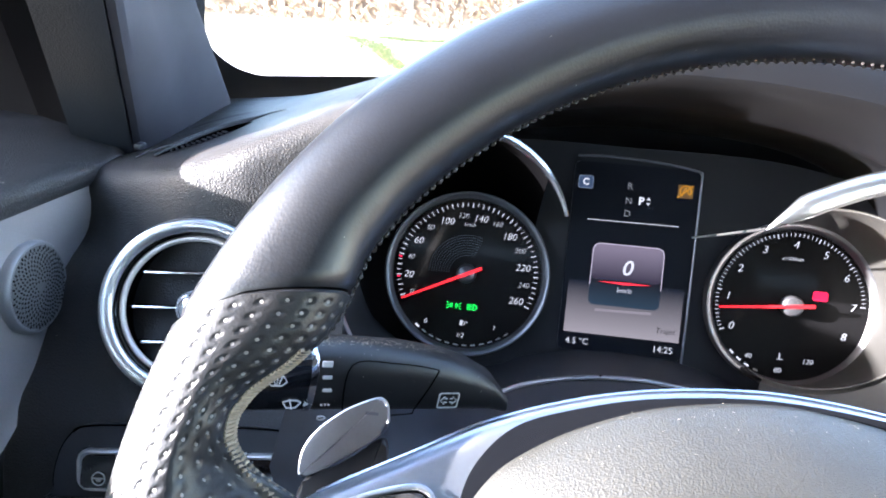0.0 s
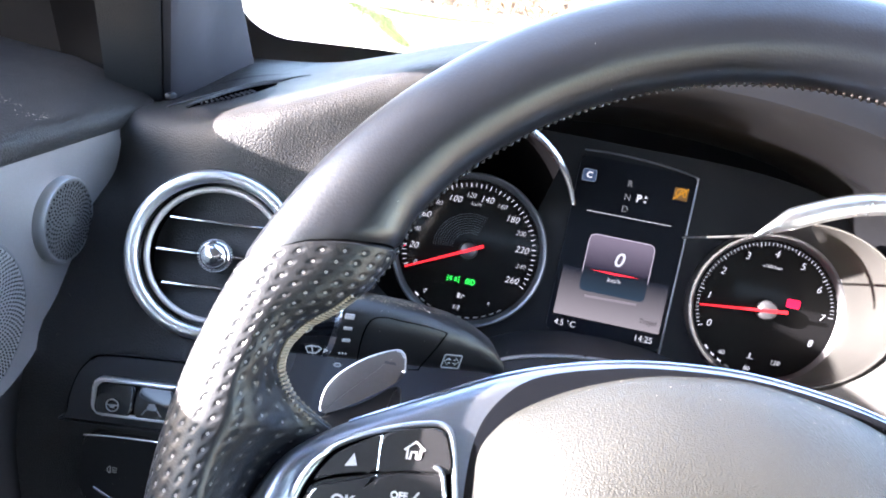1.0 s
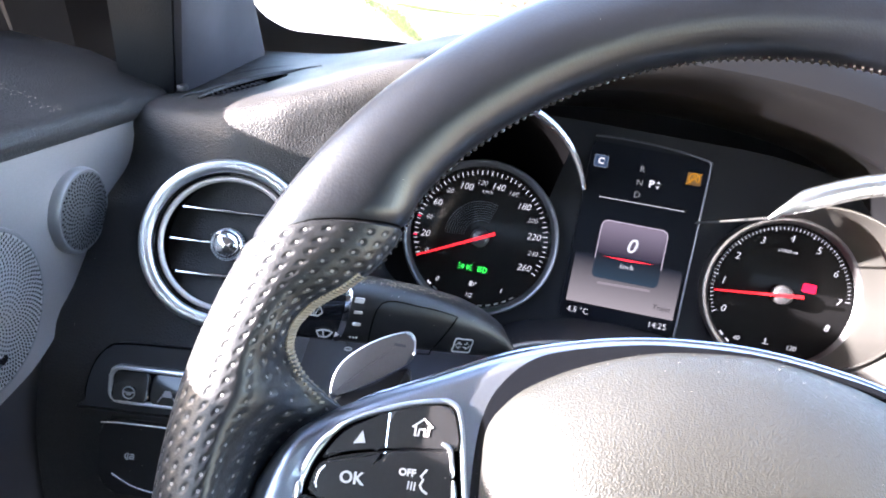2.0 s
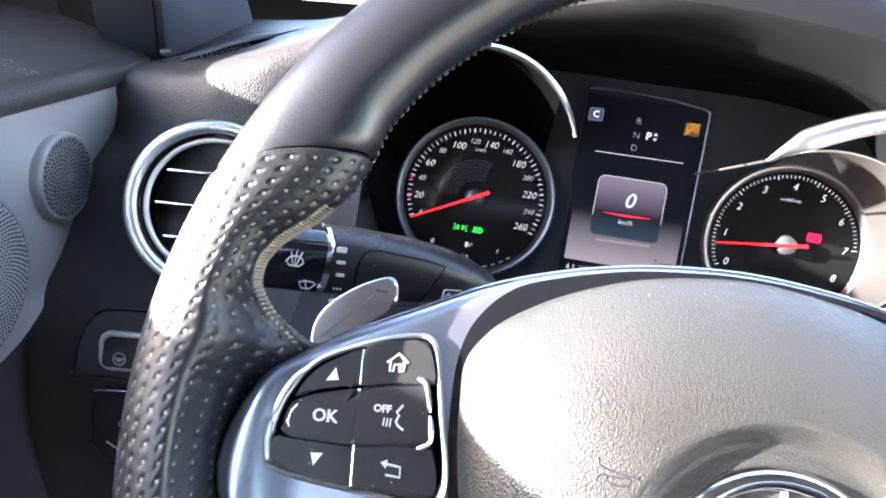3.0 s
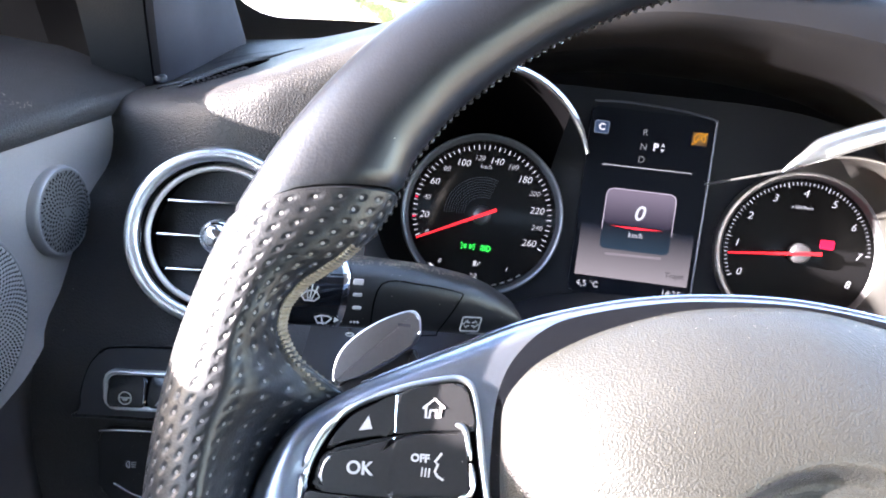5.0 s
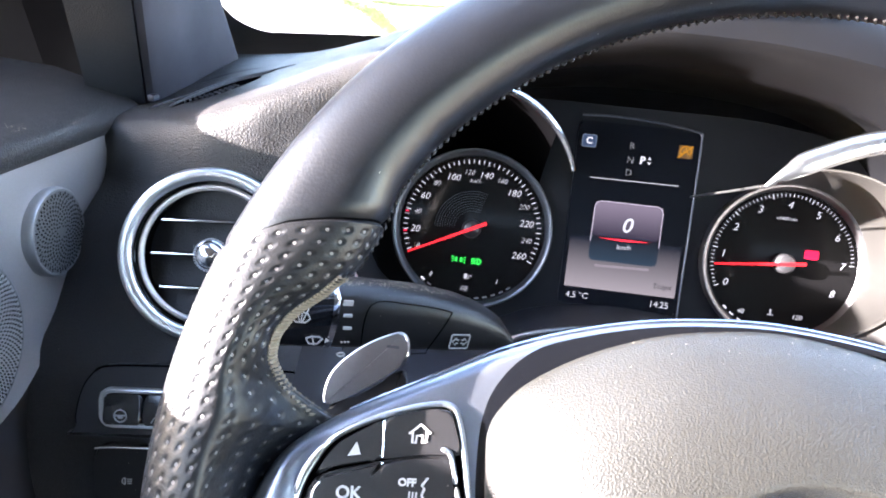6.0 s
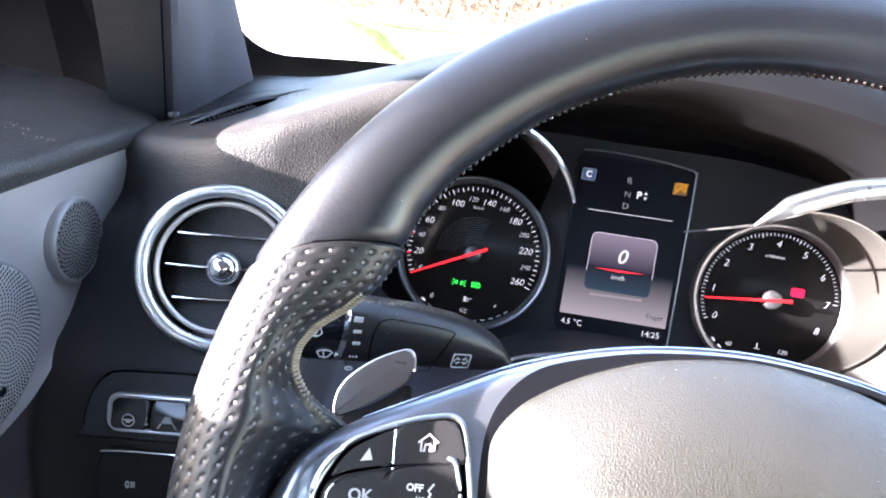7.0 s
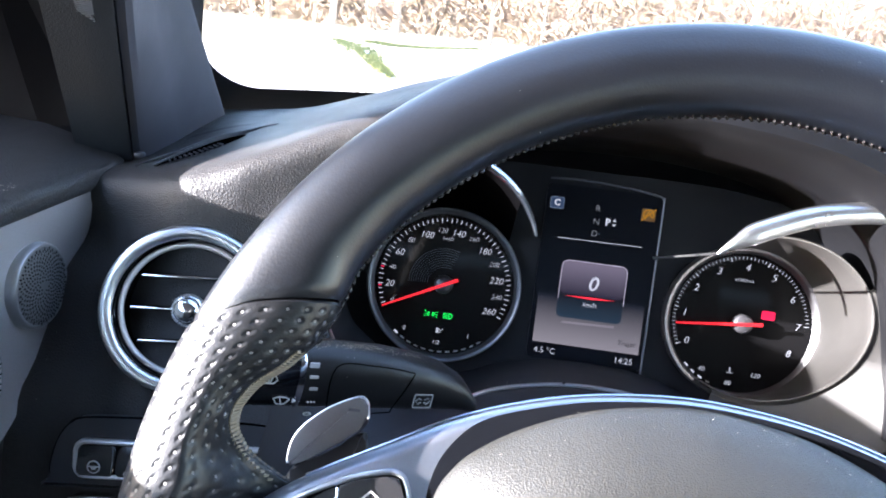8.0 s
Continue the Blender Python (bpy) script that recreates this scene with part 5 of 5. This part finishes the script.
for i in range(300):
    s_ = -0.002 + 0.060 * drn.random() ** 0.7
    ang = radians(drn.gauss(2, 6))
    hy = float(np.interp(s_, [-0.012, 0.0, 0.020, 0.045, 0.058], [0.0105, 0.0125, 0.0138, 0.0142, 0.0138]))
    cy = float(np.interp(s_, [-0.012, 0.0, 0.020, 0.045, 0.058], [0.0025, 0.0040, 0.0058, 0.0068, 0.0065]))
    y2 = cy + hy * math.cos(ang) ** 0.75 if math.cos(ang) > 0 else cy
    z2 = -0.012 + 0.012 * math.copysign(abs(math.sin(ang)) ** 0.75, math.sin(ang))
    k = drn.uniform(0.00008, 0.0002)
    box(s_, y2 + 0.0001, z2, k * drn.uniform(1, 3), k, k, bm=bm)
part("dust", bm, DUST, stalk, "pale dust along the top of the stalk", "stuff")
bm = lathe([(0.040, -0.06), (0.048, 0.0), (0.044, 0.05), (0.034, 0.11)], 32)
solid("column_shroud", bm, LOWER, "black steering column shroud", "column shroud", m=basis((0.090, 0.27, 0.985), (1, 0, 0), WN))

# ---- door ----
door = thing("door_1", Matrix(), "closed front door with satin trim, two perforated speakers and a dark top rail", "door", "structure")
def door_line(y, z, inner=0.0):
    """The door's inner face, which draws in slightly towards the dash."""
    return Vector((-0.2215 - 0.10 * max(0.0, 0.26 - y) + inner, y, z))


def curl(y):
    """How far the trim's lower border turns up, more towards the seat."""
    return max(0.02, min(1.0, (0.320 - y) / 0.05))


edge = [(0.392, 1.086), (0.372, 1.050), (0.3525, 1.0145), (0.320, 0.992), (0.294, 0.973), (0.267, 0.9635), (0.20, 0.952), (0.0, 0.93), (-0.3, 0.92)]
ec = curve([(0, y, z) for y, z in edge], 6, False)
bm = loft([[door_line(p.y, 1.086 + 0.02 * max(0, 0.2 - p.y)) for p in ec], [door_line(p.y, 1.070 * 0.5 + p.z * 0.5 + 0.010, 0.002) for p in ec], [door_line(p.y, p.z + 0.40 * (1.070 - p.z) * curl(p.y), -0.009 * curl(p.y)) for p in ec], [door_line(p.y, p.z + 0.16 * (1.070 - p.z) * curl(p.y), -0.0055 * curl(p.y)) for p in ec], [door_line(p.y, p.z) for p in ec], [door_line(p.y, p.z - 0.001, -0.008) for p in ec]], closed=False)
part("door_trim", bm, DOORTRIM, door, "satin graphite metal trim", angle=1.0)


def belt(y):
    """Height of the door's window line."""
    return float(np.interp(y, [-0.3, 0.03, 0.20, 0.290, 0.305, 0.340, 0.375, 0.42], [1.146, 1.145, 1.1425, 1.1405, 1.146, 1.160, 1.168, 1.172]))


rail = []
for y in np.linspace(0.418, -0.35, 26):
    up = 0.04 * max(0.0, 0.30 - y)
    z0 = 1.086 + 0.02 * max(0, 0.2 - y)
    a = door_line(y, z0)
    rail.append([a + Vector((-0.006, 0, -0.003)), a + Vector((0.001, 0, -0.001)), a + Vector((0.0032, 0, 0.0020)), a + Vector((0.0040, 0, 0.0050)), a + Vector((0.0030, 0, 0.0085)), a + Vector((0.0004, 0, 0.0118)), a + Vector((-0.0040, 0, 0.0140)), a + Vector((-0.0100, 0, 0.0158)), a + Vector((-0.022, 0, 0.0215)), a + Vector((-0.050, 0, 0.0285 + up * 0.3)), a + Vector((-0.105, 0, 0.032 + up * 0.5)), Vector((-0.345, y, belt(y) - 0.006)), Vector((-0.350, y, belt(y))), Vector((-0.40, y, belt(y))), Vector((-0.42, y, 1.0))])
part("top_rail", loft(rail, closed=False), DASH, door, "dusty dark soft top rail")
low = []
for y in np.linspace(0.40, -0.35, 14):
    a = door_line(y, 1.0)
    low.append([a + Vector((-0.012, 0, 0.08)), a + Vector((-0.013, 0, 0.0)), a + Vector((-0.012, 0, -0.10)), a + Vector((0.01, 0, -0.30)), a + Vector((0.02, 0, -0.60))])
part("door_panel", loft(low, closed=False), LOWER, door, "dark lower door panel")


def speaker(name, y, z, r, count, high, label, proud=0.0005, metal=None):
    """A round metal grille proud of the door's face, with holes in a sunflower spiral that lengthen to slits outwards."""
    m = basis(door_line(y, z, proud), (0.06, -1, 0.0), (1, 0.06, 0.02))
    s = thing(name, m, label, "speaker")
    part("rim", lathe([(r + 0.0014, -0.012), (r + 0.0014, high * 0.45), (r + 0.0010, high * 0.80), (r + 0.0002, high * 0.97), (r - 0.0008, high), (r - 0.0012, high * 0.96)], 72), RIMSATIN, s, "satin metal rim")
    part("grille", lathe([(r - 0.0010, high * 0.97), (r * 0.8, high * 1.07), (r * 0.5, high * 1.13), (0.0001, high * 1.16)], 72), metal or GRILLE, s, "domed metal grille")
    bm = bmesh.new()
    for k in range(6, count):
        f = math.sqrt(k / count)
        rad, a = (r - 0.0016) * f, math.radians(137.508 * k)
        hz = high * (1.16 - 0.18 * f * f) + 0.00022
        long_, thin = r * 0.50 / math.sqrt(count) * (1 + 0.9 * f * f), r * 0.44 / math.sqrt(count)
        c, s2 = math.cos(a), math.sin(a)
        bm.faces.new([bm.verts.new((rad * c + u * c - v * s2, rad * s2 + u * s2 + v * c, hz)) for u, v in ((long_ * math.cos(b), thin * math.sin(b)) for b in (i * math.pi / 3 for i in range(6)))])
    part("perforation", bm, BLACK, s, "spiral pattern of small holes", "stuff", smooth=False)
    return s


RIMSATIN = mat("satin speaker rim", (0.26, 0.26, 0.27), 0.34, metal=0.7, vary=0.05, grain=0.04, scale=2500)
GRILLE = mat("speaker grille metal", (0.14, 0.14, 0.145), 0.42, metal=0.5, vary=0.08, grain=0.05, scale=2500)
speaker("tweeter", 0.325, 1.046, 0.0225, 300, 0.0052, "small round metal speaker grille in the door")
loud = speaker("door_speaker", 0.2490, 1.018, 0.0415, 1150, 0.0034, "large round metal speaker grille in the door with dark plate", 0.0050, mat("bright grille metal", (0.58, 0.57, 0.57), 0.34, metal=0.7, vary=0.1))
plate = [(0.0145, 0.0255), (-0.0090, 0.0235), (-0.0100, 0.0255), (-0.0090, 0.0272), (0.0145, 0.0300), (0.0155, 0.0278)]
maker = part("maker_plate", slab([Vector((x, y, 0)) for x, y in plate], 0.0034, 0.0046, 0.0003), PIANO, loud, "dark glossy plate")
part("mark", box(0.002, 0.0266, 0.0047, 0.013, 0.0012, 0.0002), DIMTRIM, maker, "pale bar of unreadable lettering")

# ---- outside ----
STRAW = mat("pale dry meadow", (0.46, 0.42, 0.31), 0.95, spec=0.05, vary=0.25, grain=0.4, scale=60)
GRASS = mat("winter grass", (0.070, 0.085, 0.040), 0.95, spec=0.05, vary=0.35, grain=0.4, scale=60)
GRAVEL = mat("pale gravel drive", (0.50, 0.48, 0.44), 0.9, vary=0.15, grain=0.3, scale=80)
YGRASS = mat("yellowed grass", (0.30, 0.29, 0.12), 0.95, spec=0.05, vary=0.35)
PALETWIG = mat("pale dry twigs", (0.30, 0.235, 0.175), 0.95, spec=0.05, vary=0.3)
BARK = mat("pale bark", (0.27, 0.225, 0.185), 0.9, vary=0.3, grain=0.5, scale=40)
TWIGS = mat("bare twigs", (0.205, 0.150, 0.120), 0.9, vary=0.3)
bm = bmesh.new()
bmesh.ops.create_grid(bm, x_segments=40, y_segments=40, size=600)
solid("ground", bm, STRAW, "pale sunlit winter meadow round the car", "ground", "structure")
bm = slab(curve([(-6, -6, 0), (6, -6, 0), (5, 5, 0), (0.0, 9, 0), (-6, 14, 0), (-30, 22, 0), (-30, 12, 0), (-8, 7, 0)], 6), -0.05, 0.012)
solid("road", bm, GRAVEL, "pale gravel drive in front of the car", "road", "structure")
# grass in tufts, thick along a bent strip and thin round it
grn = random.Random(5)


def tufts(name, count, lines, spread, size, material, label):
    """Many blades scattered about lines on the ground, in one mesh."""
    verts, faces = [], []
    for i in range(count):
        ln = grn.choice(lines)
        f = grn.random() * (len(ln) - 1)
        k = min(int(f), len(ln) - 2)
        f -= k
        w = ln[k][2] + (ln[k + 1][2] - ln[k][2]) * f
        x = ln[k][0] + (ln[k + 1][0] - ln[k][0]) * f + grn.gauss(0, w * spread)
        y = ln[k][1] + (ln[k + 1][1] - ln[k][1]) * f + grn.gauss(0, w * spread * 2.5)
        for j in range(3):
            a, h, r = grn.uniform(0, 6.28), size * grn.uniform(0.4, 1.2), size * grn.uniform(0.15, 0.35)
            c, s2 = math.cos(a) * r, math.sin(a) * r
            m = len(verts)
            verts += [(x - c, y - s2, 0.0), (x + c, y + s2, 0.0), (x + s2 * 2, y - c * 2, h)]
            faces.append((m, m + 1, m + 2))
    me = bpy.data.meshes.new(name)
    me.from_pydata(verts, [], faces)
    me.materials.append(material)
    tagged(new(name, me), label, "grass", kind="stuff")


tufts("grass", 5200, [[(-5.5, 21.8, 0.15), (-4.2, 19.0, 0.40), (-3.5, 17.0, 0.30), (-2.7, 14.2, 0.14), (-2.0, 12.0, 0.05)], [(-4.6, 22.5, 0.30), (-3.6, 21.6, 0.30), (-2.6, 22.6, 0.30), (-1.2, 25.6, 0.30)]], 0.55, 0.045, GRASS, "strip of green winter grass in the pale meadow")
tufts("grass", 3000, [[(-3.6, 15.0, 0.9), (-2.4, 11.5, 0.7), (-1.6, 9.6, 0.5)]], 0.8, 0.035, YGRASS, "thin yellowed grass beside the drive")
rnd = random.Random(7)


def tree(x, y, h, r):
    t = thing("tree", pose(x, y, 0, 0, 0, rnd.uniform(0, 360)), "bare winter tree with a pale trunk at the wood's edge", "tree", group="trees at the wood's edge")
    bend = rnd.uniform(-0.4, 0.4)
    part("trunk", sweep([(bend * f * f, 0, h * f) for f in np.linspace(0, 1, 8)], r, r, 8, lambda f: 1.25 - 1.1 * f, up=(0, 1, 0)), BARK, t, "pale grey trunk")
    bm = bmesh.new()
    for i in range(40):
        f = rnd.uniform(0.06, 0.95)
        a = rnd.uniform(0, 6.28)
        L = h * rnd.uniform(0.12, 0.30) * (1.1 - f * 0.6)
        p = Vector((bend * f * f, 0, h * f))
        d = Vector((math.cos(a), math.sin(a), rnd.uniform(0.3, 0.9)))
        mid = p + d * L * 0.5
        sweep([p, mid, p + d * L + Vector((0, 0, L * 0.2))], 0.04 * (1.2 - f), 0.04 * (1.2 - f), 4, lambda q: 1 - 0.8 * q, bm=bm)
        for j in range(6):
            q = p + d * L * rnd.uniform(0.3, 1.0)
            e = Vector((rnd.uniform(-1, 1), rnd.uniform(-1, 1), rnd.uniform(-0.2, 1))) * L * 0.5
            sweep([q, q + e * 0.6 + Vector((0, 0, 0.06)), q + e], 0.016, 0.016, 3, lambda k: 1 - 0.7 * k, bm=bm)
    part("crown", bm, TWIGS, t, "bare branches and twigs", "stuff")


def thicket(count, y0, y1, material, label):
    """Far winter undergrowth: many thin leaning stems in one mesh."""
    verts, faces = [], []
    for i in range(count):
        x, y = rnd.uniform(-45, 60), rnd.uniform(y0, y1)
        h = rnd.uniform(1.2, 5.5)
        w = rnd.uniform(0.02, 0.09)
        dx, dy = rnd.uniform(-0.5, 0.5) * h * 0.5, rnd.uniform(-0.3, 0.3) * h * 0.5
        k = len(verts)
        for s_, ww in ((0.0, w), (0.5, w * 0.8), (1.0, w * 0.2)):
            cx, cy, cz = x + dx * s_ * s_, y + dy * s_, h * s_
            verts += [(cx - ww, cy, cz), (cx + ww, cy, cz), (cx, cy + ww, cz)]
        for a in (0, 3):
            for b in range(3):
                faces.append((k + a + b, k + a + (b + 1) % 3, k + a + 3 + (b + 1) % 3, k + a + 3 + b))
    me = bpy.data.meshes.new("undergrowth")
    me.from_pydata(verts, [], faces)
    me.materials.append(material)
    tagged(new("undergrowth", me), label, "undergrowth", kind="stuff")


thicket(7000, 34, 60, TWIGS, "dense bare brown undergrowth of the far wood")
verts, faces = [], []
for i in range(170000):
    x, y = rnd.uniform(-40, 55), rnd.uniform(31, 42)
    z = 6.5 * rnd.random() ** 1.3
    e = Vector((rnd.uniform(-1, 1), rnd.uniform(-0.5, 0.5), rnd.uniform(-0.4, 1))).normalized() * rnd.uniform(0.15, 0.6)
    w = rnd.uniform(0.012, 0.045)
    k = len(verts)
    verts += [(x - w, y, z), (x + w, y, z + w), (x + e.x, y + e.y, z + e.z)]
    faces.append((k, k + 1, k + 2))
me = bpy.data.meshes.new("brush")
me.from_pydata(verts, [], faces)
me.materials.append(PALETWIG)
tagged(new("brush", me), "tangled pale straw-coloured brush before the wood", "brush", kind="stuff")
for i in range(30):
    tree(-26 + i * 2.1 + rnd.uniform(-0.7, 0.7), 31 + rnd.uniform(-3, 6) + abs(i - 10) * 0.2, rnd.uniform(7, 12), rnd.uniform(0.06, 0.13))


# ---- small things ----
# two pale posts by the drive
for x, y, r, h in ((-8.6, 33.2, 0.16, 3.4), (-7.2, 35.0, 0.26, 4.6)):
    bm = sweep([(x, y, 0), (x, y, 0.5), (x + 0.02, y, h * 0.5), (x, y, h)], r, r, 10, lambda f: 1.15 - 0.3 * f, up=(0, 1, 0))
    solid("post", bm, GRAVEL, "pale round post at the edge of the wood", "post", group="posts by the drive")
# dust specks on the door's top rail and on the bezel below the dials
bm = bmesh.new()
for i in range(170):
    x = drn.uniform(-0.290, -0.226)
    y = 0.312 + 0.35 * (x + 0.2558) + drn.gauss(0, 0.0035)
    k = drn.uniform(0.0001, 0.00028)
    z = 1.086 + float(np.interp(x - door_line(y, 1.0).x, [-0.105, -0.050, -0.022, -0.010, -0.004, 0.0004], [0.032, 0.0285, 0.0215, 0.0158, 0.0140, 0.0118]))
    box(x, y, z, k * 2, k * 2, k, bm=bm)
part("dust", bm, DUST, door, "dust specks on the top rail", "stuff")
bm = bmesh.new()
for i in range(260):
    p = line[int(drn.uniform(0.40, 0.75) * (len(line) - 1))]
    k = drn.uniform(0.00012, 0.0003)
    box(p.x + drn.uniform(-0.003, 0.003), p.y - 0.0004, drn.uniform(0.020, 0.052), k * 2, k, k * 2, bm=bm)
part("dust", bm, DUST, cluster, "dust on the bezel below the dials", "stuff")

# pale specks along the upper edge of the airbag cover
bm = bmesh.new()
for i in range(190):
    p = air_c[int(drn.uniform(0.16, 0.70) * len(air_c))]
    s_ = max(0.4, 1 - abs(drn.gauss(0, 0.05 if i % 3 else 0.25)))
    q = AC + (p - AC) * s_
    k = drn.uniform(0.00004, 0.00009)
    box(q.x + drn.uniform(-0.001, 0.001), q.y, air_height(s_, q) + 0.0001, k * drn.uniform(1, 3), k * 2, k, bm=bm)
part("dust", bm, DUST, wheel, "pale specks on the airbag cover", "stuff")

# water drops on the windscreen
DROP = glass("water drop")
drop_rnd = random.Random(11)
for i in range(34):
    x, f = drop_rnd.uniform(-0.225, -0.06), 0.07 + 0.28 * drop_rnd.random() ** 1.6
    r = drop_rnd.uniform(0.0007, 0.0019)
    bm = bmesh.new()
    bmesh.ops.create_uvsphere(bm, u_segments=12, v_segments=8, radius=1.0)
    for v in bm.verts:
        v.co = Vector((v.co.x * r * drop_rnd.uniform(1.0, 1.05) * 1.3, v.co.y * r * 0.9, v.co.z * r * 0.40))
    at = on_screen(x, f) + Vector((0, 0.0035, 0.0042))
    ahead = on_screen(x, f + 0.02) - on_screen(x, f)
    solid("water_drop", bm, DROP, "small clear water drop on the windscreen", "water drop", group="drops on the windscreen", m=basis(at, (1, 0, 0), Vector((1, 0, 0)).cross(ahead)))
